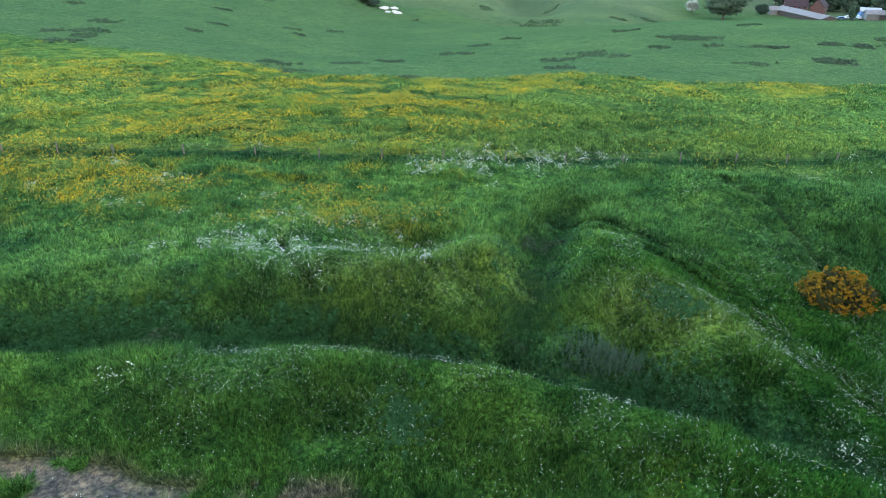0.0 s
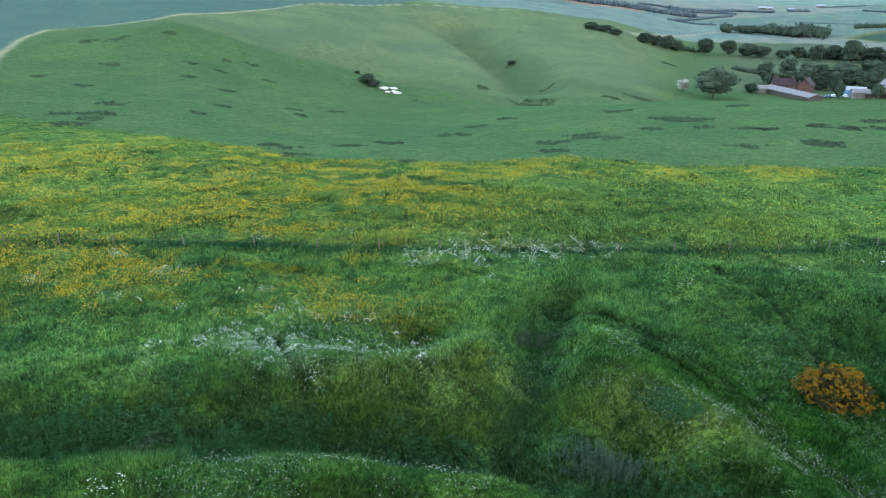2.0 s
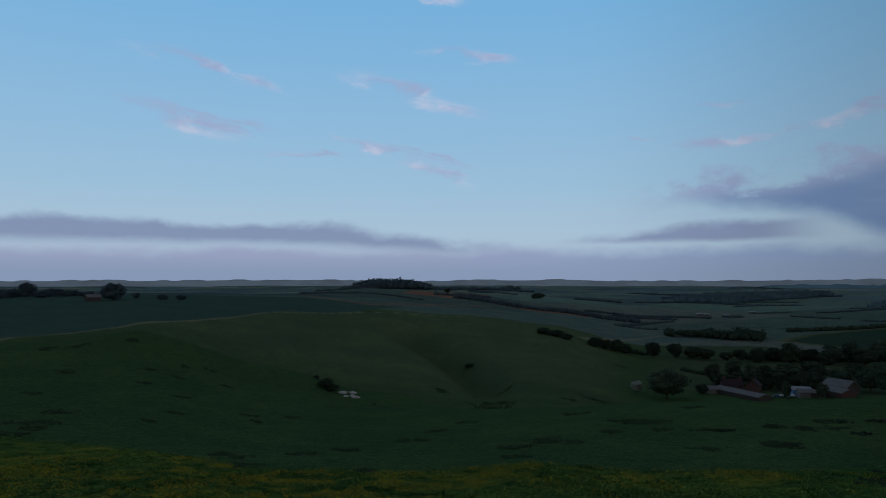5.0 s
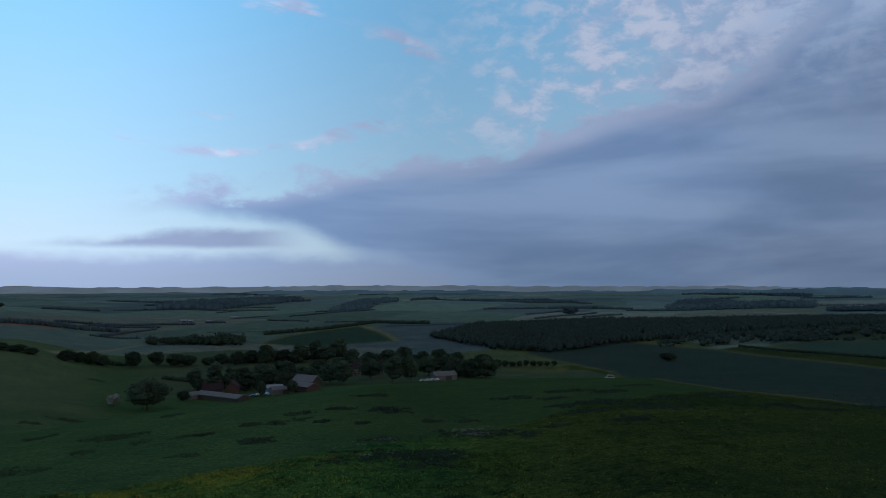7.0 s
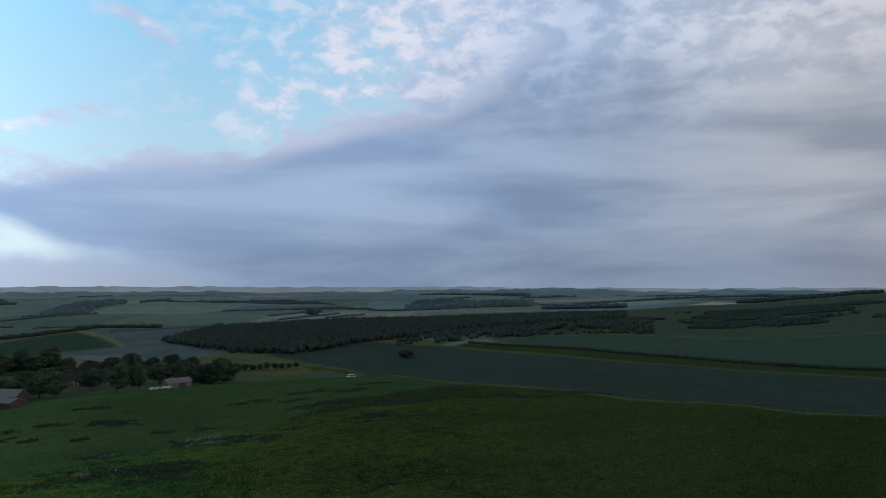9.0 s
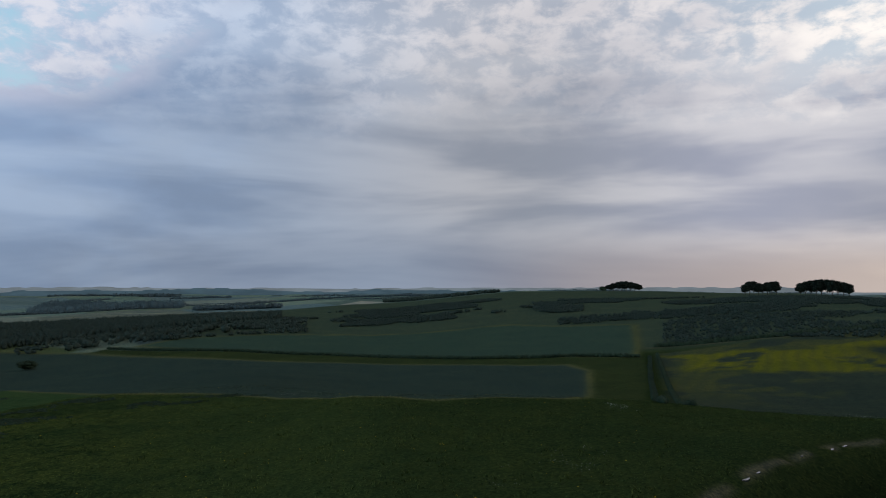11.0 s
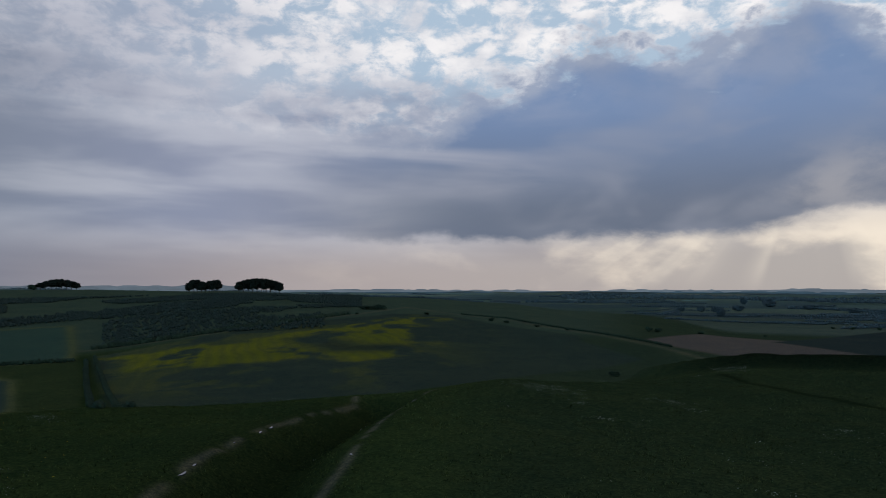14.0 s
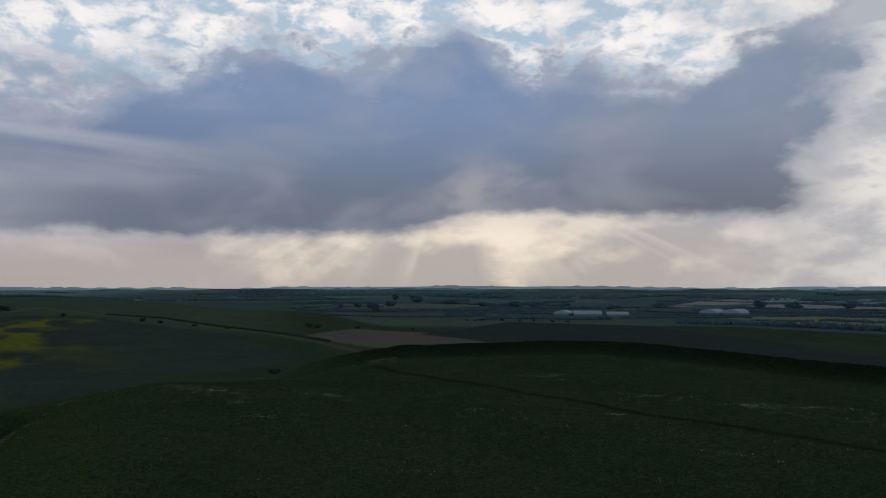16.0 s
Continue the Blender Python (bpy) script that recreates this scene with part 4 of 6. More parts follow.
def build_flowers(name, seed, count, near, far, b0, b1, which, mat, size, stem, label, heads=1, bunch=0.0):
    """Flower heads standing over the grass, thick where the meadow has them."""
    rng = np.random.default_rng(seed)
    r = np.sqrt(rng.random(count) * (far ** 2 - near ** 2) + near ** 2)
    b = np.radians(b0 + (b1 - b0) * rng.random(count))
    x, y = r * np.sin(b), r * np.cos(b)
    dens = cover(x, y)[which]
    if which == 1:
        dens = dens * smooth((0.6 * fbm(x * 0.16, y * 0.2, 4, 95) + 0.4 * fbm(x * 0.6, y * 0.6, 2, 96) - 0.46) / 0.13) * np.where(y < 52, 1.0, 0.5)
    else:
        dens = np.maximum(dens * smooth((fbm(x * 0.5, y * 0.7, 3, 97) - 0.32) / 0.25), 0.0)
    keep = rng.random(count) < dens
    x, y, r = (np.repeat(v[keep], heads) for v in (x, y, r))
    n = len(x)
    x, y = x + bunch * rng.standard_normal(n), y + bunch * rng.standard_normal(n)
    z = ground(x, y) + stem * (0.7 + 0.6 * rng.random(n))
    s = size * (0.5 + rng.random(n)) * np.clip(r / 45, 0.5, 1.5)
    a = rng.random(n) * 6.28
    ring = np.array([[1, 0, 0.15], [0, 1, -0.15], [-1, 0, 0.15], [0, -1, -0.15]])
    rx = ring[None, :, 0] * np.cos(a)[:, None] - ring[None, :, 1] * np.sin(a)[:, None]
    ry = ring[None, :, 0] * np.sin(a)[:, None] + ring[None, :, 1] * np.cos(a)[:, None]
    v = np.stack([x[:, None] + rx * s[:, None], y[:, None] + ry * s[:, None], z[:, None] + (ring[None, :, 2] + 0.5 * np.sin(a)[:, None] * ry) * s[:, None]], -1)
    f = np.array([[0, 1, 2], [0, 2, 3]])
    faces = (f[None] + (np.arange(n) * 4)[:, None, None]).reshape(-1, 3)
    return tagged(new(name, mesh_from(name, v.reshape(-1, 3), faces, mat)), label, "flowers", kind="stuff")


build_flowers("cow_parsley", 12, 230000, 60, 215, 34, 197, 2, PETAL_DULL, 0.040, 0.4, "white drifts of cow parsley in rough grass", heads=4, bunch=0.5)
build_flowers("buttercups", 13, 230000, 34, 120, -39, 50, 1, PETAL_YELLOW, 0.026, 0.36, "yellow buttercups scattered through the meadow", heads=3, bunch=0.22)
build_flowers("buttercups", 15, 7000, 15, 34, -39, 39, 1, PETAL_YELLOW, 0.035, 0.3, "yellow buttercups scattered over the near bank")
build_flowers("buttercups", 14, 25000, 60, 240, 50, 120, 1, PETAL_YELLOW, 0.06, 0.3, "yellow buttercups scattered through the meadow")


def flower_heads(name, x, y, z, size, mat, label, rng):
    """Small upward florets, each a tilted four-cornered disc."""
    n = len(x)
    a, tilt = rng.random(n) * 6.28, rng.uniform(-0.5, 0.5, (2, n))
    ring = np.array([[1, 0], [0, 1], [-1, 0], [0, -1]])
    rx = ring[None, :, 0] * np.cos(a)[:, None] - ring[None, :, 1] * np.sin(a)[:, None]
    ry = ring[None, :, 0] * np.sin(a)[:, None] + ring[None, :, 1] * np.cos(a)[:, None]
    v = np.stack([x[:, None] + rx * size[:, None], y[:, None] + ry * size[:, None],
                  z[:, None] + (tilt[0][:, None] * rx + tilt[1][:, None] * ry) * size[:, None]], -1)
    faces = (np.array([[0, 1, 2], [0, 2, 3]])[None] + (np.arange(n) * 4)[:, None, None]).reshape(-1, 3)
    return tagged(new(name, mesh_from(name, v.reshape(-1, 3), faces, mat)), label, "flowers", kind="stuff")


PARSLEY_CLUMPS = ((-15, 53, 0.8), (-21, 41, 1.2), (-20, 45, 0.8), (-18, 45, 1.4), (-13, 22, 0.5), (16, 21, 0.7), (35, 56, 2.2), (-12, 42, 0.9), (-8, 56, 0.5), (-7, 38, 1.0), (-2, 32, 0.8),
                  (17, 45, 0.6), (3, 45.5, 0.5), (-9.5, 39, 0.7), (-28, 44, 1.2), (-24, 49, 1.0), (27, 49, 1.0))


def cow_parsley():
    """Whole plants of cow parsley: domes of white heads, thick in the drift below the fence."""
    rng = np.random.default_rng(17)
    x, y = rng.uniform(-3, 15, 900), rng.uniform(44, 57, 900)
    mid = 51.3 + 0.24 * x
    wide = 2.4 + 1.2 * np.exp(-((x - 3) / 3) ** 2)
    ok = (np.exp(-((y - mid) / wide) ** 4) > rng.random(900)) & (fbm(x / 1.5, y / 1.5, 3, 19) > 0.42) & (rng.random(900) < 0.85)
    xs, ys = [x[ok]], [y[ok]]
    for cx, cy, size in PARSLEY_CLUMPS:
        n = int(1 + size * 4.5)
        xs.append(cx + rng.standard_normal(n) * size * 0.7), ys.append(cy + rng.standard_normal(n) * size * 0.5)
    # thinner stands on the bank left of the gap
    x, y = rng.uniform(-17, 0, 900), rng.uniform(29, 40, 900)
    ok = (np.exp(-((x + 8.5) / 7) ** 2 - ((y - 34.0) / 5.0) ** 2) > rng.random(900)) & (fbm(x / 1.2, y / 1.2, 3, 23) > 0.45)
    xs.append(x[ok][:95]), ys.append(y[ok][:95])
    x, y = np.concatenate(xs), np.concatenate(ys)
    each = 20
    spread = np.repeat(0.18 + 0.30 * rng.random(len(x)), each)
    tall = np.repeat(0.45 + 0.45 * rng.random(len(x)), each)
    n = len(x) * each
    a, q = rng.random(n) * 6.28, np.sqrt(rng.random(n))
    hx, hy = np.repeat(x, each) + np.cos(a) * q * spread, np.repeat(y, each) + np.sin(a) * q * spread
    hz = ground(hx, hy) + tall * (1.0 - 0.45 * q * q) + rng.uniform(-0.08, 0.08, n)
    flower_heads("cow_parsley", hx, hy, hz, rng.uniform(0.016, 0.036, n), PETAL_WHITE, "white umbels of cow parsley standing over the grass", rng)


cow_parsley()


def daisies():
    """White specks of ox-eye daisies and campion over the banks."""
    rng = np.random.default_rng(29)
    n = 150000
    r = np.sqrt(rng.random(n) * (47 ** 2 - 15 ** 2) + 15 ** 2)
    b = np.radians(rng.uniform(-40, 41, n))
    x, y = r * np.sin(b), r * np.cos(b)
    crest = np.exp(-(line_distance(x, y, [(-10, 22.4), (-4, 22.9), (2.5, 22.2), (7.6, 20.3), (12, 17)]) / 4.2) ** 2) * smooth((x + 14) / 5)
    bank = np.exp(-((x + 7) / 8) ** 2 - ((y - 33) / 4.5) ** 2)
    right = np.exp(-(line_distance(x, y, [(8.5, 34), (11, 29), (17, 26)]) / 4.0) ** 2)
    slope = 0.5 * smooth((x - 11) / 6) * smooth((44 - y) / 6)
    dens = (0.03 + 0.34 * crest + 0.65 * bank + 0.45 * right + 0.5 * slope) * smooth((fbm(x / 2.0, y / 2.0, 3, 98) - 0.30) / 0.30)
    keep = rng.random(n) < dens * 0.85
    x, y = x[keep], y[keep]
    z = ground(x, y) + rng.uniform(0.2, 0.45, len(x))
    flower_heads("daisies", x, y, z, rng.uniform(0.010, 0.023, len(x)), PETAL_WHITE, "small white daisies scattered over the grassy banks", rng)


daisies()
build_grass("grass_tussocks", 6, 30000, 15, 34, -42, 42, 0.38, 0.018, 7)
build_grass("grass_tussocks", 7, 26000, 33, 56, -40, 40, 0.40, 0.030, 6)


# ---- trees, bushes and hedges ----
def crown_points(rng, lobes, spread, tall):
    """Lobes of a crown round the origin, one metre wide and tall before scaling."""
    c = rng.standard_normal((lobes, 3))
    c /= np.linalg.norm(c, axis=1, keepdims=True)
    c *= rng.random((lobes, 1)) ** 0.4
    return np.stack([c[:, 0] * spread, c[:, 1] * spread, c[:, 2] * tall], 1)


def trunk_mesh(bm, height, radius, limbs, rng):
    def limb(p0, p1, r0, r1):
        d = Vector(p1) - Vector(p0)
        m = Matrix.Translation((Vector(p0) + Vector(p1)) / 2) @ d.to_track_quat("Z", "Y").to_matrix().to_4x4()
        bmesh.ops.create_cone(bm, segments=7, radius1=r0, radius2=r1, depth=d.length, cap_ends=True, matrix=m)
    limb((0, 0, -0.4), (0, 0, height), radius, radius * 0.6)
    for k in range(limbs):
        a = k * 6.283 / limbs + rng.random()
        limb((0, 0, height * 0.85), (math.cos(a) * height * 0.9, math.sin(a) * height * 0.9, height * 1.8), radius * 0.5, radius * 0.2)


def tree_kind(name, seed, height, width, stem, leaf_mat, label, lobes=34, leaves=110, group=""):
    """One tree with trunk and crown, for copying."""
    rng = np.random.default_rng(seed)
    top = new(name)
    bm = bmesh.new()
    trunk_mesh(bm, stem, 0.03 * height, 4, rng)
    part("trunk", bm, BARK, top)
    body = height - stem * 0.8
    c = crown_points(rng, lobes, width * 0.36, body * 0.36)
    c[:, 2] += stem * 0.8 + body * 0.46
    rad = (0.20 + 0.10 * rng.random(lobes)) * min(width, body * 1.3)
    v, f = foliage(rng, c, rad * 0.92, leaves, 0.24, core=0.80)
    v[:, 2] = np.maximum(v[:, 2], stem * (0.9 if stem > 4 else 0.45))
    crown = new("crown", mesh_from("crown", v, f, leaf_mat))
    crown.parent = top
    return tagged(top, label, "tree", group)


KINDS = {}


def tree(kind, b, r, height, width=None, turn=None):
    """A tree of that kind at bearing b and distance r, with its own height and width."""
    x, y = polar(b, r)
    src, h0, w0, used = KINDS[kind]
    w = width or height * w0 / h0
    vary = 0.5 if kind == "beech" else (math.sin(b * 12.9898 + r * 78.233) * 43758.5453) % 1
    height, w = height * (0.80 + 0.40 * vary), w * (0.84 + 0.34 * ((vary * 7.3) % 1))
    m = Matrix.LocRotScale((x, y, foot(x, y) - 0.15), Euler((0, 0, (b * 7.3 + r) % 6.28 if turn is None else turn)), None)
    if not used:
        KINDS[kind][3] = True
        ob = src
        ob.matrix_basis = m
    else:
        ob = copy_thing(src, m)
    ob.scale = (w / w0, w / w0, height / h0)
    return ob


for key, seed, h, w, stem, mat, label in (
        ("broad", 21, 12, 12, 2.0, LEAF_MID, "broad green tree in full leaf by the farm"),
        ("round", 22, 10, 11, 1.4, LEAF_DARK, "round dark green hedgerow tree in full leaf"),
        ("tall", 23, 16, 11, 2.5, LEAF_MID, "tall green tree in full leaf beside the farm"),
        ("dark", 24, 12, 13, 0.6, LEAF_DARK, "dense dark green tree of a shelter belt"),
        ("beech", 25, 20, 16, 4.5, LEAF_BEECH, "dark beech tree of a hilltop clump"),
        ("thorn", 26, 5, 5, 0.15, LEAF_DARK, "small dark thorn bush on the open down"),
        ("blossom", 27, 8, 6, 1.2, BLOSSOM, "hawthorn covered in white blossom"),
        ("fartree", 28, 11, 14, 0.5, LEAF_HAZED, "distant round field tree in full leaf")):
    KINDS[key] = [tree_kind("beech_tree" if key == "beech" else "thorn_bush" if key in ("thorn", "blossom") else "tree", seed, h, w, stem, mat, label), h, w, False]

# by the farm in the valley
tree("broad", 20.7, 392, 18, 19)
tree("blossom", 18.5, 408, 9, 7)
for k in range(3):
    tree("dark", 11.4 + k * 0.9, 556 - k * 4, 6.0, 11)
for k in range(4):
    tree("dark", 15.4 + k * 0.75, 560 + k * 8, 9, 11)
tree("round", 19.7, 590, 12, 13), tree("round", 21.3, 596, 11, 13)
tree("round", 22.7, 594, 11, 15), tree("round", 23.6, 594, 11, 14)
tree("round", 25.0, 598, 8, 10), tree("round", 25.9, 600, 9, 13)
for k in range(5):
    tree("dark", 27.0 + k * 1.15, 596 + 12 * (k % 2), 11 + 2 * (k % 3), 15)
for k in range(5):
    tree("tall", 32.0 + k * 0.95, 600 + 15 * (k % 2), 14 + 3 * (k % 2), 15)
for k in range(7):
    tree("dark", 36.0 + k * 1.35, 540 + 14 * (k % 3), 12 + 3 * (k % 2), 15)
for k in range(7):
    tree("tall", 24.0 + k * 1.4, 462 + 14 * (k % 2), 12 + 3 * (k % 3), 11)
tree("tall", 35.2, 440, 14, 12), tree("broad", 34.2, 452, 12, 14)
tree("tall", 39.1, 432, 18, 15), tree("broad", 40.6, 436, 14, 13)
tree("broad", 42.0, 480, 15, 17), tree("broad", 43.6, 478, 14, 16), tree("broad", 37.4, 470, 12, 14)
tree("dark", 45.3, 455, 13, 17), tree("dark", 46.6, 450, 14, 19), tree("dark", 44.4, 470, 11, 14)
for k in range(9):
    tree("round", 47.6 + k * 0.55, 560, 5, 5)
tree("tall", 29.0, 408, 9, 5), tree("round", 23.2, 418, 5, 7), tree("tall", 31.3, 410, 9, 6), tree("dark", 28.6, 446, 9, 7)
for k in range(9):
    tree("tall" if k % 3 else "dark", 24.6 + k * 1.0, 452 + 11 * (k % 3), 9, 11)
for k in range(8):
    tree("broad" if k % 2 else "dark", 27.5 + k * 1.5, 510 + 16 * (k % 3), 9, 13)
# on the hill to the north
for k in range(13):
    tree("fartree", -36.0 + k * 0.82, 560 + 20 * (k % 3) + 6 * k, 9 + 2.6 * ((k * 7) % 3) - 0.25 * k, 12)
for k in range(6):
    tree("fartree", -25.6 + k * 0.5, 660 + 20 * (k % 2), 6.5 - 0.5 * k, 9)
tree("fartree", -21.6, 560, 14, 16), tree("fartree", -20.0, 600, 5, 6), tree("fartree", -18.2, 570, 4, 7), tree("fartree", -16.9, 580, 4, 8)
tree("thorn", 3.7, 1150, 9, 10), tree("thorn", 10.9, 1300, 10, 24)
tree("thorn", -6.0, 273, 3.4, 6.5), tree("thorn", -5.5, 271, 2.8, 5), tree("thorn", -6.7, 283, 1.6, 2.5), tree("thorn", 5.4, 441, 2.2, 6)
# on the slope to the south-east
tree("round", 60.6, 592, 7, 14)
tree("fartree", 53.2, 1230, 13, 32)
for k in range(8):
    tree("beech", 104.0 + k * 0.32, 1195 + 14 * (k % 3), 9 + 9 * math.sin(0.3 + k * 0.36), 14)
tree("thorn", 103.5, 1190, 9, 14)
for k in range(8):
    tree("beech", 113.85 + k * 0.30, 1000 + 12 * (k % 3), 14 + 5 * abs(math.sin(0.3 + k * 0.72)) + (k * 5) % 3 * 0.6, 12)
for k in range(10):
    tree("beech", 117.5 + k * 0.34, 985 + 12 * (k % 3), 14 + 8.5 * math.sin(0.35 + k * 0.27) + (k * 3) % 3 * 0.9, 13)
for b, r, h in ((123.4, 640, 5), (126.6, 560, 4), (132.2, 560, 6), (137.4, 530, 6), (138.6, 520, 5), (141.0, 500, 5), (143.4, 480, 4), (149.6, 500, 7), (150.3, 500, 7),
                (153.4, 520, 6), (157.8, 540, 4), (147.0, 300, 6)):
    tree("thorn", b, r, h * 0.42, h * 0.75)
for k in range(4):
    tree("thorn", 127.2 + k * 0.5, 610, 4.5, 8)
for b, r, h, w in ((152.0, 1250, 12, 22), (153.4, 1250, 12, 20), (154.6, 1240, 13, 24), (156.0, 1300, 14, 26), (154.8, 1000, 13, 16), (160.8, 1400, 14, 30), (163.5, 1350, 13, 28),
                   (166.0, 1300, 14, 34), (167.6, 1250, 13, 30), (158.2, 1500, 14, 30), (170.0, 1200, 12, 24), (158.0, 1750, 20, 34), (156.4, 1780, 20, 30), (173.6, 1180, 10, 26),
                   (177.0, 1250, 10, 22), (184.2, 1300, 16, 30), (186.5, 1320, 14, 36), (190.0, 1400, 14, 30), (165.0, 740, 5, 7), (166.4, 745, 5, 8), (167.5, 740, 5, 7), (169.0, 735, 4, 9),
                   (170.2, 735, 4, 10), (163.4, 735, 6, 8), (162.2, 735, 5, 7)):
    tree("fartree" if r > 800 else "thorn", b, r, h * (0.75 if r > 800 else 0.5), w * (0.7 if r > 800 else 0.5))


def hedge(name, line, height, width, seed, mat=LEAF_DARK, label="dense dark green field hedge", leaves=24, gaps=0.0):
    """A hedge of close leafy lumps along a bent line."""
    rng = np.random.default_rng(seed)
    pts = []
    for (ax, ay), (bx, by) in zip(line[:-1], line[1:]):
        n = max(2, int(math.hypot(bx - ax, by - ay) / (width * 0.33)))
        t = np.arange(n) / n
        pts.append(np.stack([ax + (bx - ax) * t, ay + (by - ay) * t], 1))
    p = np.concatenate(pts)
    if gaps:
        p = p[fbm(p[:, 0] / 30, p[:, 1] / 30, 2, seed) > gaps]
    p = p + rng.standard_normal(p.shape) * width * 0.12
    rad = width * 0.5 * (0.75 + 0.5 * rng.random(len(p)))
    h = height * (0.7 + 0.5 * rng.random(len(p)))
    z = ground(p[:, 0], p[:, 1])
    v, f = foliage(rng, np.stack([p[:, 0], p[:, 1], z + h * 0.42], 1), rad, leaves, 0.28, squash=1.0, core=0.82)
    return tagged(new(name, mesh_from(name, v, f, mat)), label, "hedge")


hedge("hedge", [(614, 277), (553, 172), (500, 73), (435, -22), (420, -83), (390, -114)], 2.2, 2.5, 31, label="long clipped dark hedge between two crop fields")
hedge("hedge", [(390, -119), (304, -93), (142, -46)], 1.1, 1.8, 32, label="low dark hedge beside a farm track")
hedge("hedge", [(402, -127), (317, -103), (154, -56)], 1.0, 1.6, 33, label="low dark hedge beside a farm track")
hedge("hedge", [(440, -138), (428, -190), (426, -212), (438, -274), (455, -330)], 2.2, 4.0, 34, label="rough dark hedge under a scrub wood")
hedge("hedge", [(408, -408), (366, -417), (271, -387), (196, -358)], 1.1, 1.8, 35, gaps=0.3, label="low broken hedge along a field road")
hedge("hedge", [polar(4.4, 1010), polar(8.5, 960), polar(12.2, 950), polar(15.8, 930), polar(18.9, 935)], 5.5, 8.0, 36, LEAF_HAZED, label="dark shelter belt over a hill shoulder")
hedge("hedge", [polar(16.6, 995), polar(19.4, 1035), polar(21.1, 1020), polar(21.2, 970), polar(18.4, 900)], 2.2, 3.4, 37, LEAF_HAZED, label="dark hedge curving round a distant pasture")
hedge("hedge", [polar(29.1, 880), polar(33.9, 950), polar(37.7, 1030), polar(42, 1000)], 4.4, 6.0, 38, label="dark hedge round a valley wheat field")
hedge("hedge", [polar(24.8, 1085), polar(26.2, 1090)], 3.0, 5.0, 39, LEAF_HAZED, label="short dark tree belt on the plain")
hedge("hedge", [(-60, -720), (-160, -640), (-300, -560)], 4.5, 8.0, 40, LEAF_HAZED, label="thick dark hedge between southern fields")
hedge("hedge", [(20, -740), (-60, -725)], 3.0, 6.0, 41, LEAF_HAZED, label="thick dark hedge between southern fields")


hedge("hedge", [polar(15.0, 575), polar(18.2, 600), polar(19.4, 604)], 3.0, 5.0, 42, label="rough dark hedge under valley trees")
hedge("hedge", [polar(26.4, 612), polar(29.5, 610), polar(33.0, 622), polar(36.0, 640)], 4.0, 6.0, 43, label="tall rough hedge beside the farm")
hedge("hedge", [polar(21.8, 520), polar(24.0, 500), polar(26.0, 505)], 2.0, 3.6, 44, gaps=0.35, label="broken thorn hedge above the farmyard")
hedge("hedge", [polar(34.5, 505), polar(37.5, 520), polar(41.0, 515)], 2.6, 4.0, 45, gaps=0.3, label="garden hedge beside village houses")


def far_hedges():
    """Hedges and belts of the far plain, too many to count."""
    rng = np.random.default_rng(51)
    vs, fs, base = [], [], 0
    for k in range(210):
        b = rng.uniform(-5, 200) if k < 150 else rng.uniform(148, 200)
        r = 850 * (3.6 ** rng.random()) if k < 150 else 780 * (2.2 ** rng.random())
        if 78 < b < 150 and r < 1500:
            continue
        x, y = polar(b, r)
        along = radians(b + rng.choice((75, 90, 105, 25)) + rng.normal() * 8)
        n = int(rng.uniform(16, 62))
        step = r / 290
        t = (np.arange(n) - n / 2) * step
        px, py = x + np.sin(along) * t, y + np.cos(along) * t
        w = step * rng.uniform(0.45, 0.95) * (0.8 + 0.5 * rng.random(n))
        tall = rng.choice((0.5, 0.6, 1.0))
        v, f = foliage(rng, np.stack([px, py, ground(px, py) + w * 0.35], 1), w, 14, 0.34, squash=tall)
        vs.append(v), fs.append(f + base)
        base += len(v)
    ob = new("far_hedges", mesh_from("far_hedges", np.concatenate(vs), np.concatenate(fs), LEAF_HAZED))
    tagged(ob, "dark hedges and tree belts between distant fields", "hedges", kind="stuff")


def wood(name, seed, count, outline, height, mat, label, leaves=26, clump=0.0, dome=None, slim=1.0):
    """A wood as one mass of crowns over the outline."""
    rng = np.random.default_rng(seed)
    xs, ys = [p[0] for p in outline], [p[1] for p in outline]
    x, y = rng.uniform(min(xs), max(xs), count * 3), rng.uniform(min(ys), max(ys), count * 3)
    ok = inside(x, y, outline)
    if clump:
        ok &= fbm(x / 70, y / 70, 3, seed) > clump
    x, y = x[ok][:count], y[ok][:count]
    h = height * (0.75 + 0.4 * rng.random(len(x)))
    if dome:
        h = h * np.clip(1.25 - np.hypot(x - dome[0], y - dome[1]) / dome[2], 0.35, 1)
    rad = h * (0.42 + 0.25 * rng.random(len(x))) * slim
    v, f = foliage(rng, np.stack([x, y, ground(x, y) + h * 0.42], 1), rad, leaves, 0.30, squash=0.85 / slim, core=0.78)
    return tagged(new(name, mesh_from(name, v, f, mat)), label, "wood", kind="stuff")


def sector(b0, b1, r0, r1, n=7):
    bs = np.linspace(b0, b1, n)
    return [polar(b, r0) for b in bs] + [polar(b, r1) for b in bs[::-1]]


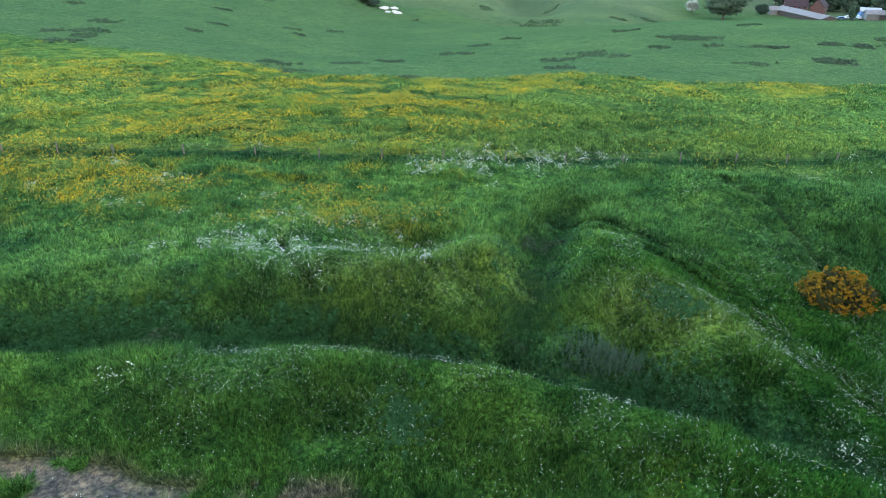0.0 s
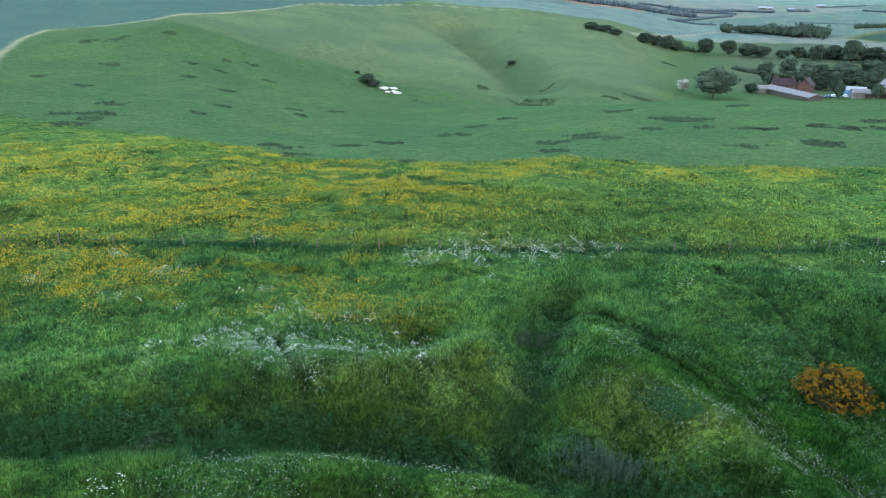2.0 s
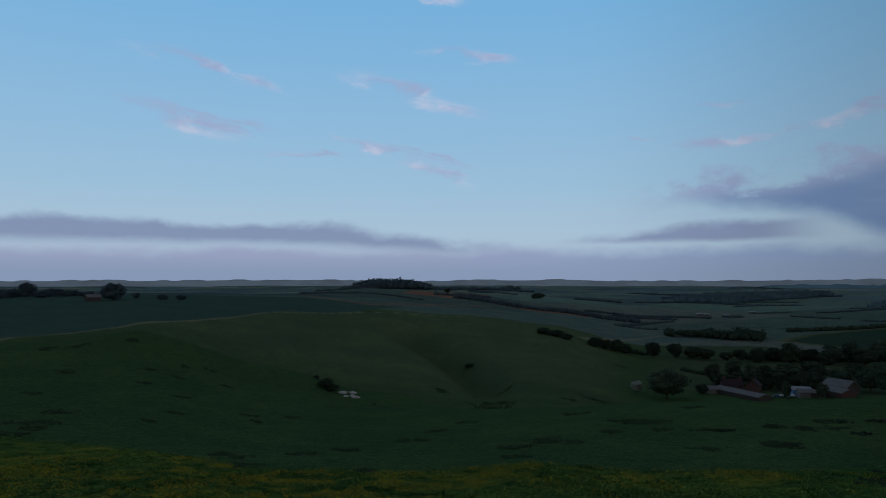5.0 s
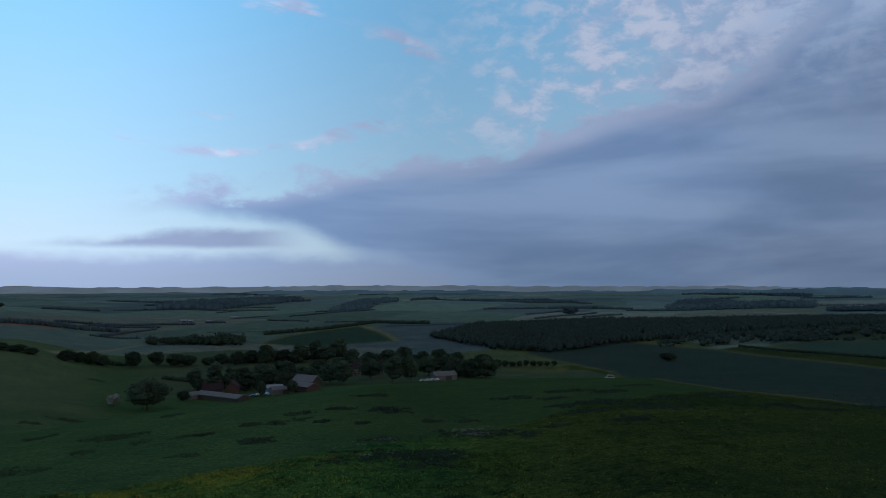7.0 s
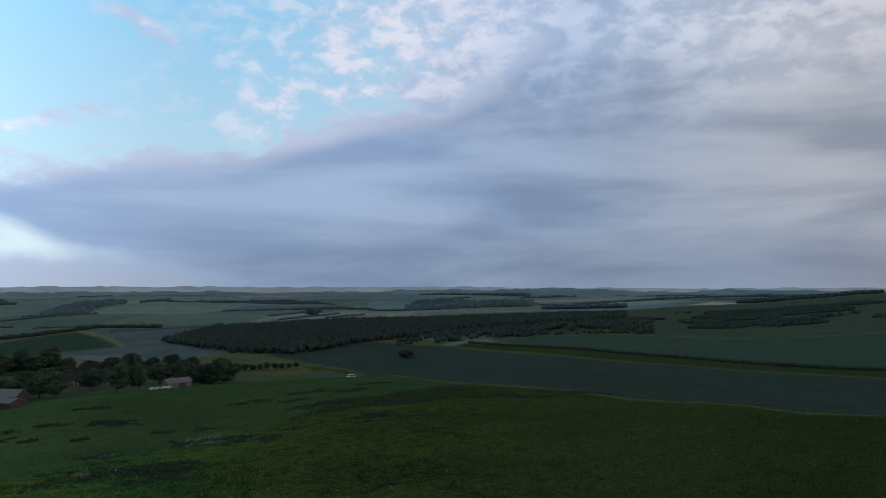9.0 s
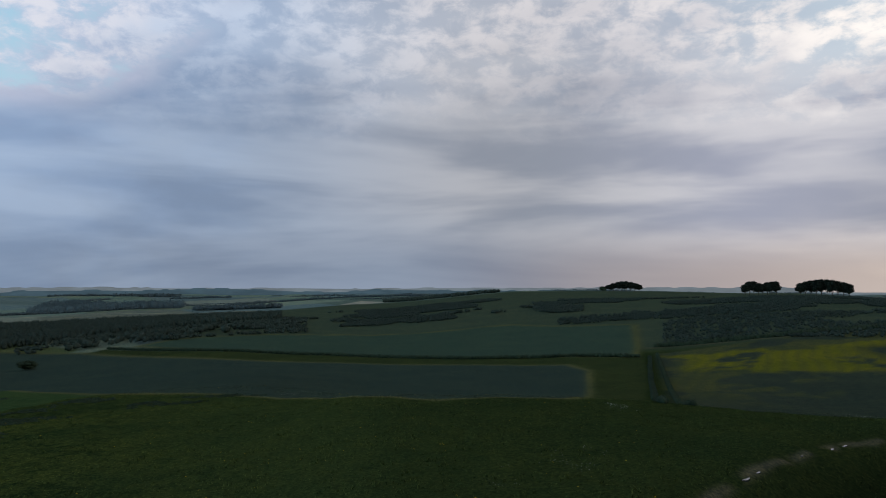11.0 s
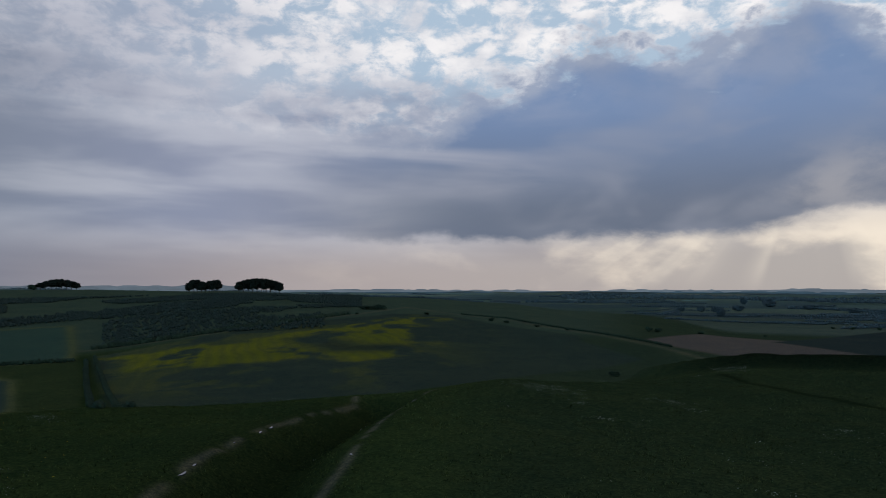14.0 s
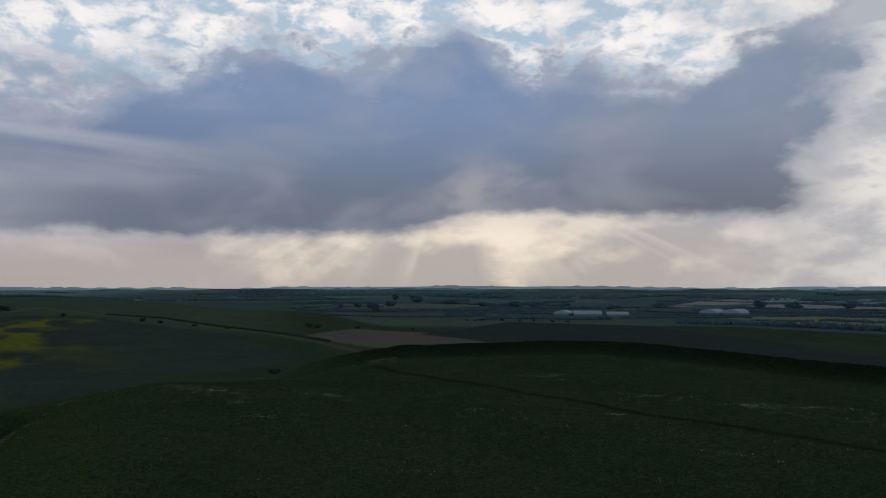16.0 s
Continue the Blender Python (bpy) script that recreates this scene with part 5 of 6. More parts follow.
far_hedges()
wood("plantation", 61, 8000, [polar(42, 800), polar(47, 690), polar(52, 660), polar(57, 720), polar(64, 780), polar(70, 800), polar(78, 860), polar(78, 1000), polar(66, 1020), polar(56, 1000), polar(46, 960)], 8.5, LEAF_WOOD, "dark close-grown plantation on the valley side", leaves=18, slim=0.52)
wood("scrub_wood", 62, 5200, sector(75, 102, 740, 1000), 3.2, LEAF_WOOD, "patchy dark scrub wood on a hillside", clump=0.47)
wood("scrub_wood", 63, 6400, sector(100, 127, 640, 930), 2.7, LEAF_WOOD, "patchy dark scrub wood under the beech clumps", clump=0.43)
wood("scrub_wood", 64, 1700, sector(108, 124, 470, 640), 2.4, LEAF_WOOD, "dark thorn scrub above the field road", clump=0.45)
wood("scrub_wood", 75, 1400, sector(60, 80, 690, 860), 4, LEAF_WOOD, "patchy dark scrub wood on a hillside", clump=0.42)
wood("scrub_wood", 65, 90, sector(63, 76, 690, 760), 8, LEAF_WOOD, "dark trees at the corner of a wheat field", clump=0.4)
wood("hill_wood", 66, 460, sector(-3.7, 2.3, 1370, 1470), 20, LEAF_HAZED, "rounded dark wood on a hilltop", dome=(*polar(-0.7, 1420), 125))
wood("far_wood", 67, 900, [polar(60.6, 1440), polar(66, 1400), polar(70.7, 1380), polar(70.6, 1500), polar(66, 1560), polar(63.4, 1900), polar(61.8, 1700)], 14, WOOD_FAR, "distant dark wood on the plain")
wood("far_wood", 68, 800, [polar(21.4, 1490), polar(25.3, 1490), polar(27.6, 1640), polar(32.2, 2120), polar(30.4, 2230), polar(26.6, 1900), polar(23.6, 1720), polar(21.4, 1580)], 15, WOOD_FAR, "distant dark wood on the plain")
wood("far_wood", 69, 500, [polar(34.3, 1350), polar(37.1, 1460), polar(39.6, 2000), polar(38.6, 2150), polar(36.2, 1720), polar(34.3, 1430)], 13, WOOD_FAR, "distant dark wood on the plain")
wood("far_wood", 70, 240, sector(86, 95.5, 1250, 1330), 7, LEAF_WOOD, "distant dark wood on a ridge", clump=0.4)
wood("far_wood", 73, 260, sector(71.6, 78.0, 1290, 1320), 8, LEAF_HAZED, "thin dark plantation across distant fields")
wood("far_wood", 74, 120, [polar(20.8, 770), polar(24.2, 770), polar(27.4, 745), polar(27.4, 800), polar(26.0, 830), polar(24.6, 795), polar(20.8, 800)], 9, LEAF_DARK, "dark wood beside the valley wheat")
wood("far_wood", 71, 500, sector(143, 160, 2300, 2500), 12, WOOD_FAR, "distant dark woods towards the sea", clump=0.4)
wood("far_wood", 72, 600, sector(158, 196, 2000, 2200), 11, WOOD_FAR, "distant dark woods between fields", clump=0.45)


def bush_patch(b, r, length, depth, height, seed, mat=LEAF_NETTLE, turn=90, label="low dark patch of thistles and nettles in the pasture"):
    """A low dark patch of rank growth, ragged at the edge."""
    rng = np.random.default_rng(seed)
    x, y = polar(b, r)
    near = r < 60
    n = int(24 + length * depth * (2.2 if near else 1.1))
    u, v = rng.uniform(-0.62, 0.62, (2, 6 * n))
    ok = u * u + v * v + 1.1 * (fbm(u * 4 + seed, v * 4, 3, seed) - 0.5) < 0.04 + 0.22 * rng.random(6 * n)
    u, v = u[ok][:n], v[ok][:n]
    a = radians(b + turn)
    px = x + math.sin(a) * u * length + math.cos(a) * v * depth * 1.15
    py = y + math.cos(a) * u * length - math.sin(a) * v * depth * 1.15
    rad = (0.35 + 0.65 * rng.random(len(u))) * height * (0.7 if near else 1.0)
    vv, ff = foliage(rng, np.stack([px, py, ground(px, py) + height * (0.12 if near else 0.02)], 1), rad, 110 if near else 16, 0.5, squash=1.1 if near else 0.6, core=0.45 if near else 0.7)
    return tagged(new("nettle_patch", mesh_from("nettle_patch", vv, ff, mat)), label, "weed patch", "patches in the pasture", kind="stuff")


for k, (b, r, length, depth) in enumerate((
        (-26.6, 204, 4.9, 4.9), (-24.5, 242, 6.3, 5.4), (-19.3, 223, 4.9, 4.9), (-26.2, 155, 7.5, 7.0), (-24.9, 171, 6.7, 6.4), (-14.7, 266, 4.1, 4.2), (-17.0, 242, 3.2, 3.5),
        (-13.6, 248, 4.3, 4.5), (-16.8, 209, 4.6, 4.7), (-17.2, 176, 4.6, 4.2), (-19.0, 155, 3.4, 3.7), (-25.7, 284, 6.2, 5.9), (-23.7, 281, 9.8, 4.2), (-16.5, 261, 4.5, 4.6),
        (-20.3, 278, 4.8, 3.3), (-29.2, 222, 3.9, 4.1), (-28.4, 155, 4.8, 4.6), (-19.1, 245, 4.3, 3.3), (-8.7, 204, 4.5, 4.6), (-11.8, 200, 4.4, 4.5), (-11.3, 187, 3.3, 3.6),
        (-2.2, 257, 1.7, 2.4))):
    bush_patch(b, r, length, depth, 0.5, 200 + k, LEAF_NETTLE, label="low dark patch of thistles and nettles in the pasture")
for k, (b, r, length, depth) in enumerate((
        (7.3, 317, 25.0, 13.5), (5.4, 441, 7.7, 7.2), (17.3, 503, 9.9, 8.9), (13.5, 331, 10.2, 7.9), (15.4, 349, 13.8, 8.3), (13.8, 195, 6.9, 6.5), (18.9, 166, 12.4, 7.4),
        (3.2, 343, 7.5, 6.2), (8.2, 379, 8.3, 4.6), (5.1, 194, 5.1, 5.1), (22.6, 196, 5.1, 4.4), (-26.5, 148, 4.8, 4.8), (-27.9, 141, 6.8, 4.6))):
    bush_patch(b, r, length, depth, 0.55, 230 + k, LEAF_NETTLE, label="low dark patch of thistles and nettles in the pasture")
for k, (b, r, length, depth) in enumerate((
        (-12.9, 113, 8.3, 7.6), (-7.7, 122, 6.0, 5.8), (-4.2, 133, 5.4, 5.3), (0.9, 147, 7.2, 3.7), (2.8, 163, 5.3, 5.2), (11.7, 132, 10.8, 9.6), (9.0, 123, 6.1, 5.8),
        (9.3, 110, 4.5, 4.6), (18.6, 167, 12.2, 5.7), (16.3, 149, 4.2, 4.4), (20.3, 153, 3.7, 3.4), (23.7, 157, 7.6, 3.3), (23.5, 131, 6.4, 6.1), (28.1, 165, 5.3, 4.5),
        (28.3, 144, 5.3, 5.2), (28.3, 140, 4.6, 2.9), (30.1, 163, 4.0, 1.8), (31.7, 176, 5.7, 3.6), (31.9, 168, 5.4, 5.3), (13.4, 197, 4.8, 4.8), (-12.1, 104, 5.1, 2.9),
        (-2.9, 96, 3.2, 2.2))):
    bush_patch(b, r, length, depth, 0.5, 250 + k, LEAF_NETTLE, label="low dark patch of thistles and nettles in the pasture")
for k, (b, r, length, depth) in enumerate((
        (37.3, 207, 10.0, 9.0), (38.8, 175, 11.3, 10.0), (48.6, 211, 10.2, 8.7), (45.1, 159, 5.2, 5.1), (35.3, 180, 7.3, 4.9), (39.0, 134, 9.8, 6.7), (53.1, 224, 18.0, 9.2),
        (54.7, 179, 17.4, 10.3), (56.5, 185, 9.0, 7.6), (58.1, 240, 11.6, 10.3), (63.9, 200, 12.9, 11.3), (68.1, 175, 8.5, 7.8), (54.3, 163, 13.1, 8.1), (52.0, 144, 5.8, 3.0),
        (28.6, 142, 5.8, 5.6), (40.7, 112, 25.7, 13.3), (45.8, 141, 18.4, 8.2), (32.4, 178, 4.3, 3.9), (33.4, 162, 3.9, 2.7), (36.7, 156, 3.2, 1.8), (28.1, 164, 4.0, 2.3),
        (30.2, 164, 4.0, 2.7))):
    bush_patch(b, r, length, depth, 0.6, 300 + k, LEAF_DARK, label="low dark patch of gorse and thorn in rough pasture")
for k, (b, r, length, depth) in enumerate((
        (60.1, 166, 16.1, 10.9), (57.9, 147, 10.7, 7.3), (61.0, 185, 8.9, 7.6), (71.0, 173, 11.2, 3.8), (59.2, 162, 6.5, 6.2), (49.8, 136, 6.6, 4.7), (74.0, 183, 17.6, 4.5),
        (24.8, 157, 3.8, 2.2), (52.0, 201, 8.1, 7.5), (56.1, 214, 10.3, 9.3), (42.3, 158, 5.1, 3.5))):
    bush_patch(b, r, length, depth, 0.6, 330 + k, LEAF_DARK, label="low dark patch of gorse and thorn in rough pasture")

# nettles on the floor of the near ditches
bush_patch(7.0, 28.6, 0.7, 0.5, 0.4, 282, label="dense dark green nettles in the ditch bottom")
bush_patch(-27, 30.2, 2.2, 0.7, 0.6, 283, label="dense dark green nettles in the ditch bottom")
bush_patch(8.3, 39.4, 2.6, 1.4, 0.6, 284, label="dense dark green nettles between the banks")


def nettle_bed(line, width, spots, height, seed, label):
    """A bed of nettles along a ditch bottom."""
    rng = np.random.default_rng(seed)
    k = rng.integers(0, len(line) - 1, spots)
    t = rng.random(spots)
    p = np.array(line, float)
    x = p[k, 0] + (p[k + 1, 0] - p[k, 0]) * t + rng.standard_normal(spots) * width
    y = p[k, 1] + (p[k + 1, 1] - p[k, 1]) * t + rng.standard_normal(spots) * width
    ok = fbm(x / 2.2, y / 2.2, 3, seed) > 0.40
    x, y = x[ok], y[ok]
    rad = height * (0.16 + 0.26 * rng.random(len(x)))
    v, f = foliage(rng, np.stack([x, y, ground(x, y) + rad * 0.8], 1), rad, 46, 0.42, squash=1.4, core=0.5)
    return tagged(new("nettle_bed", mesh_from("nettle_bed", v, f, LEAF_LUSH)), label, "nettles", kind="stuff")


nettle_bed([(-30, 27.7), (-22, 27.8), (-15, 27.5), (-9, 27.2), (-4, 27.0), (1, 26.4)], 0.7, 2200, 0.6, 291, "lush blue-green nettles along the ditch bottom")
nettle_bed([(7.0, 41.0), (6.0, 38.7), (5.2, 36), (4.5, 32.5), (3.9, 29.5)], 0.8, 900, 0.55, 292, "lush blue-green nettles between two banks")
nettle_bed([(6, 25.2), (9.5, 23.8), (12.5, 22.2), (17, 20.0)], 0.7, 800, 0.5, 293, "lush blue-green nettles along the ditch bottom")
nettle_bed([(-1.9, 20.6), (-1.4, 19.4)], 0.5, 160, 0.4, 294, "lush blue-green nettles on the bank")
nettle_bed([(10.4, 29.2), (11.2, 28.2)], 0.6, 160, 0.4, 295, "lush blue-green nettles on the bank")


def willowherb():
    """A dense stand of leafy upright stems in the ditch bottom."""
    rng = np.random.default_rng(281)
    n = 420
    u, w = rng.standard_normal((2, n)) * 0.42
    x, y = 7.2 + u * 2.3 + w * 0.25, 25.9 - u * 0.9 + w * 0.9
    tall = 0.75 * (1.1 - 0.35 * np.hypot(u, w)) * rng.uniform(0.75, 1.15, n)
    z, leaves = ground(x, y), 16
    t = rng.random((n, leaves))
    a = rng.random((n, leaves)) * 6.28
    lean = rng.standard_normal((2, n, 1)) * 0.10
    bx, by, bz = x[:, None] + lean[0] * t, y[:, None] + lean[1] * t, z[:, None] + tall[:, None] * (0.1 + 0.9 * t)
    size = 0.13 * (1.15 - 0.7 * t)
    dx, dy = np.cos(a), np.sin(a)
    v = np.stack([np.stack([bx - dy * 0.016, by + dx * 0.016, bz], -1), np.stack([bx + dy * 0.016, by - dx * 0.016, bz], -1),
                  np.stack([bx + dx * size, by + dy * size, bz + size * 0.7], -1)], 2).reshape(-1, 3)
    me = mesh_from("willowherb", v, np.arange(len(v)).reshape(-1, 3), LEAF_PALE)
    tagged(new("willowherb", me), "tall grey-green willowherb stems in the ditch bottom", "plants", kind="stuff")


willowherb()


def gorse_bush():
    rng = np.random.default_rng(77)
    top = new("gorse_bush")
    x, y = 22.0, 33.9
    top.location = (x, y, foot(x, y) - 0.1)
    n = 46
    u = rng.standard_normal((n, 3))
    u /= np.linalg.norm(u, axis=1, keepdims=True)
    u[:, 2] = np.abs(u[:, 2])
    c = u * np.array([1.85, 1.55, 1.4]) * (0.55 + 0.45 * rng.random((n, 1)))
    v, f = foliage(rng, c, 0.42 + 0.25 * rng.random(n), 40, 0.35)
    ob = new("stem_mass", mesh_from("stem_mass", v, f, GORSE_DARK))
    ob.parent = top
    tagged(ob, "dark spiny stems")
    m = 620
    u = rng.standard_normal((m, 3))
    u /= np.linalg.norm(u, axis=1, keepdims=True)
    u[:, 2] = np.abs(u[:, 2])
    c = u * np.array([2.15, 1.85, 1.75]) * (0.78 + 0.30 * rng.random((m, 1))) * (0.86 + 0.30 * fbm(u[:, :1] * 2.2 + 5, u[:, 1:2] * 2.2 + u[:, 2:], 2, 7))
    v, f = foliage(rng, c, 0.05 + 0.085 * rng.random(m), 14, 0.9, core=0.4)
    ob = new("blossom", mesh_from("blossom", v, f, GORSE))
    ob.parent = top
    tagged(ob, "orange-yellow flower spikes")
    return tagged(top, "gorse bush covered in orange-yellow flowers on a grassy bank", "bush")


gorse_bush()


# ---- fence, tracks and chalk ----
def fence():
    top = new("fence")
    line = FENCE_LINE
    bm = bmesh.new()
    box(bm, -0.05, 0.05, -0.05, 0.05, -0.3, 0.85, 0.015)
    first = None
    ends = []
    rng = random.Random(5)
    for (ax, ay), (bx, by) in zip(line[:-1], line[1:]):
        n = max(1, round(math.hypot(bx - ax, by - ay) / 5.6))
        for k in range(n):
            x, y = ax + (bx - ax) * k / n, ay + (by - ay) * k / n
            if first is None:
                ob = first = part("post", bm, POST, top)
            else:
                ob = new("post", first.data)
                ob.parent = top
            ob.location = (x, y, foot(x, y))
            ob.rotation_euler = (rng.uniform(-0.05, 0.05), rng.uniform(-0.05, 0.05), rng.uniform(0, 1))
            ends.append((x, y, foot(x, y)))
    for h in (0.42, 0.82):
        cu = bpy.data.curves.new("wire", "CURVE")
        cu.dimensions, cu.bevel_depth = "3D", 0.006
        sp = cu.splines.new("POLY")
        sp.points.add(len(ends) - 1)
        for p, (x, y, z) in zip(sp.points, ends):
            p.co = (x, y, z + h, 1)
        cu.materials.append(POST)
        ob = new("wire", cu)
        ob.parent = top
    return tagged(top, "stock fence of weathered wooden posts and wire in long grass", "fence")


fence()


def puddle(x, y, length, width, turn, seed):
    rng = np.random.default_rng(seed)
    n = 18
    a = np.arange(n) * 2 * np.pi / n
    rr = 0.75 + 0.35 * rng.random(n)
    px, py = np.cos(a) * rr * length / 2, np.sin(a) * rr * width / 2
    c, s = math.cos(turn), math.sin(turn)
    gx, gy = x + px * c - py * s, y + px * s + py * c
    z = float(np.median(ground(gx, gy))) + 0.02
    bm = bmesh.new()
    low = [bm.verts.new((float(u), float(w), z - 0.25)) for u, w in zip(gx, gy)]
    high = [bm.verts.new((float(u), float(w), z)) for u, w in zip(gx, gy)]
    bm.faces.new(high)
    for k in range(n):
        bm.faces.new((low[k], low[(k + 1) % n], high[(k + 1) % n], high[k]))
    me = bpy.data.meshes.new("puddle")
    bm.to_mesh(me)
    bm.free()
    me.materials.append(WATER)
    return tagged(new("puddle", me), "shallow rain puddle on a chalk track", "puddle", "puddles on the tracks")


for k, (x, y, length, width, turn) in enumerate(((79, -34.5, 1.9, 0.7, -0.9), (81.5, -37, 1.2, 0.5, -0.8), (97.5, -54.5, 1.4, 0.5, -0.9), (100.5, -58, 1.7, 0.6, -0.95), (92, -47.5, 0.9, 0.4, -0.8),
                                            (109, -95.5, 2.2, 0.7, -0.98), (69.5, -51, 0.8, 0.4, -0.8))):
    puddle(x, y, length, width, turn, 300 + k)


def chalk_pile():
    rng = np.random.default_rng(9)
    top = new("chalk_heap")
    x0, y0 = polar(-4.6, 269)
    top.location = (x0, y0, 0)
    for k in range(7):
        bm = bmesh.new()
        bmesh.ops.create_icosphere(bm, subdivisions=2, radius=1.0)
        s = rng.uniform(0.6, 1.5)
        dx, dy = rng.uniform(-3, 5.5), rng.uniform(-2.5, 3.5)
        z = foot(x0 + dx, y0 + dy)
        for v in bm.verts:
            n = 0.75 + 0.5 * noise.noise(v.co * 1.3 + Vector((k * 3.1, 0, 0)))
            v.co = Vector((v.co.x * s * n * 1.5 + dx, v.co.y * s * n + dy, v.co.z * s * n * 0.55 + z + 0.1))
        part("boulder", bm, CHALK_ROCK, top)
    return tagged(top, "heap of white chalk rubble in the pasture", "rocks")


chalk_pile()


# ---- the farm ----
def gable(bm, w, d, h, rise, over=0.5, thick=0.25):
    """A pitched roof over a w by d plan, its ridge along x."""
    x, y = w / 2 + over, d / 2 + over
    drop = rise * over / (d / 2)
    for side in (1, -1):
        q = [(-x, side * y, h - drop), (x, side * y, h - drop), (x, 0, h + rise), (-x, 0, h + rise)]
        lo = [bm.verts.new(p) for p in q]
        hi = [bm.verts.new((p[0], p[1], p[2] + thick)) for p in q]
        bm.faces.new(lo), bm.faces.new(hi)
        for k in range(4):
            bm.faces.new((lo[k], lo[(k + 1) % 4], hi[(k + 1) % 4], hi[k]))


def house_walls(bm, w, d, h, rise):
    p = [(-w / 2, -d / 2), (w / 2, -d / 2), (w / 2, d / 2), (-w / 2, d / 2)]
    lo, hi = [bm.verts.new((*q, -1.5)) for q in p], [bm.verts.new((*q, h)) for q in p]
    for k in range(4):
        bm.faces.new((lo[k], lo[(k + 1) % 4], hi[(k + 1) % 4], hi[k]))
    for s, a, b in ((1, 1, 2), (-1, 3, 0)):
        bm.faces.new((hi[a], hi[b], bm.verts.new((s * w / 2, 0, h + rise))))


def building(name, b, r, w, d, h, rise, turn, wall, roof, label, windows=0, door=True, chimney=0, category="building", lift=0.3):
    """A gabled building with its openings, ridge turned from the line of sight."""
    x, y = polar(b, r)
    top = new(name)
    top.matrix_basis = pose(x, y, foot(x, y) + lift, 0, 0, -b + turn)
    bm = bmesh.new()
    house_walls(bm, w, d, h, rise)
    part("wall", bm, wall, top)
    bm = bmesh.new()
    gable(bm, w, d, h, rise)
    r_ob = part("roof", bm, roof, top)
    for k in range(chimney):
        bm = bmesh.new()
        cx = (-0.38 + 0.76 * k) * w
        box(bm, cx - 0.5, cx + 0.5, -0.4, 0.4, h + rise - 0.8, h + rise + 1.6, 0.05)
        part("chimney", bm, BRICK, r_ob)
    for side in (-1, 1):
        for k in range(windows):
            cx = (k + 0.5) / windows * w - w / 2
            for z in ((0.7, 2.35) if h > 3.5 else (1.0,)):
                bm = bmesh.new()
                box(bm, cx - 0.6, cx + 0.6, side * d / 2 - 0.06, side * d / 2 + 0.06, z, z + 1.15)
                win = part("window", bm, RENDERED, top)
                bm = bmesh.new()
                box(bm, cx - 0.5, cx + 0.5, side * d / 2 - 0.09, side * d / 2 + 0.09, z + 0.1, z + 1.05)
                part("pane", bm, GLASS, win)
    if door:
        bm = bmesh.new()
        dw, dh = (0.5, 2.1) if windows else (min(2.0, w * 0.2), min(3.4, h - 0.4))
        box(bm, -dw + w * 0.12, dw + w * 0.12, -d / 2 - 0.1, -d / 2 + 0.1, 0, dh)
        part("door", bm, BOARD, top)
    return tagged(top, label, category)


building("barn", 26.0, 414, 33, 9, 2.2, 1.3, -48, BOARD, ROOF_GREY, "long low barn with a grey sheet roof", category="barn", lift=0.3)
building("barn", 24.2, 424, 8, 6, 2.2, 1.4, 15, RENDERED, ROOF_GREY, "low farm shed with a grey sheet roof", category="barn", lift=0.3)
building("farmhouse", 25.3, 436, 11, 7.5, 3.6, 2.9, 12, BRICK, ROOF_TILE, "red brick farmhouse with steep brown tiled roof", windows=4, chimney=2, category="house", lift=0.3)
building("farmhouse", 26.8, 438, 8, 7, 3.8, 3.2, 78, BRICK, ROOF_TILE, "red brick house wing with steep tiled gable", windows=2, chimney=1, category="house", lift=0.3)
building("shed", 29.9, 430, 9, 7, 2.8, 1.3, 10, ROOF_BLUE, ROOF_WHITE, "blue-walled farm shed with a pale sheet roof", category="shed", lift=0.3)
building("shed", 30.5, 418, 12, 7, 2.6, 1.3, 14, RENDERED, ROOF_GREY, "low pale farm shed with a grey sheet roof", category="shed", lift=0.3)
building("barn", 32.3, 418, 13, 9, 2.9, 1.7, -48, BRICK, ROOF_GREY, "brick barn with a pale grey sheet roof", category="barn", lift=0.3)
building("barn", 32.4, 440, 15, 9, 4.2, 3.0, -40, BOARD, ROOF_GREY, "dark barn with a grey sheet roof", category="barn", lift=0.3)
for k, (b, r, turn) in enumerate(((36.0, 500, 10), (37.0, 505, 30), (38.0, 500, -10), (38.7, 512, 20))):
    building("house", b, r, 10, 7, 4.8, 3.4, turn, BRICK if k % 2 else RENDERED, ROOF_TILE, "small village house with a brown tiled roof", windows=3, chimney=1, category="house", lift=0.3)
building("shed", 43.2, 440, 14, 8, 3.0, 2.0, 25, RENDERED, ROOF_GREY, "pale stable with a grey roof among trees", category="shed", lift=0.3)


def greenhouse(b, r, w, d, h, turn, label):
    """A wide shed with a rounded pale roof."""
    x, y = polar(b, r)
    top = new("arched_shed")
    top.matrix_basis = pose(x, y, foot(x, y), 0, 0, -b + turn)
    bm = bmesh.new()
    box(bm, -w / 2, w / 2, -d / 2, d / 2, -1.5, h * 0.45)
    part("wall", bm, RENDERED, top)
    bm = bmesh.new()
    prev = None
    for k in range(13):
        a = math.pi * k / 12
        row = [bm.verts.new((s * w / 2, -math.cos(a) * d / 2 * 1.02, h * 0.45 + math.sin(a) * h * 0.6)) for s in (-1.01, 1.01)]
        if prev:
            bm.faces.new((prev[0], prev[1], row[1], row[0]))
        prev = row
    for s in (0, 1):
        bm.verts.ensure_lookup_table()
        bm.faces.new([bm.verts[2 * k + s] for k in range(13)])
    part("roof", bm, ROOF_WHITE, top)
    return tagged(top, label, "shed")


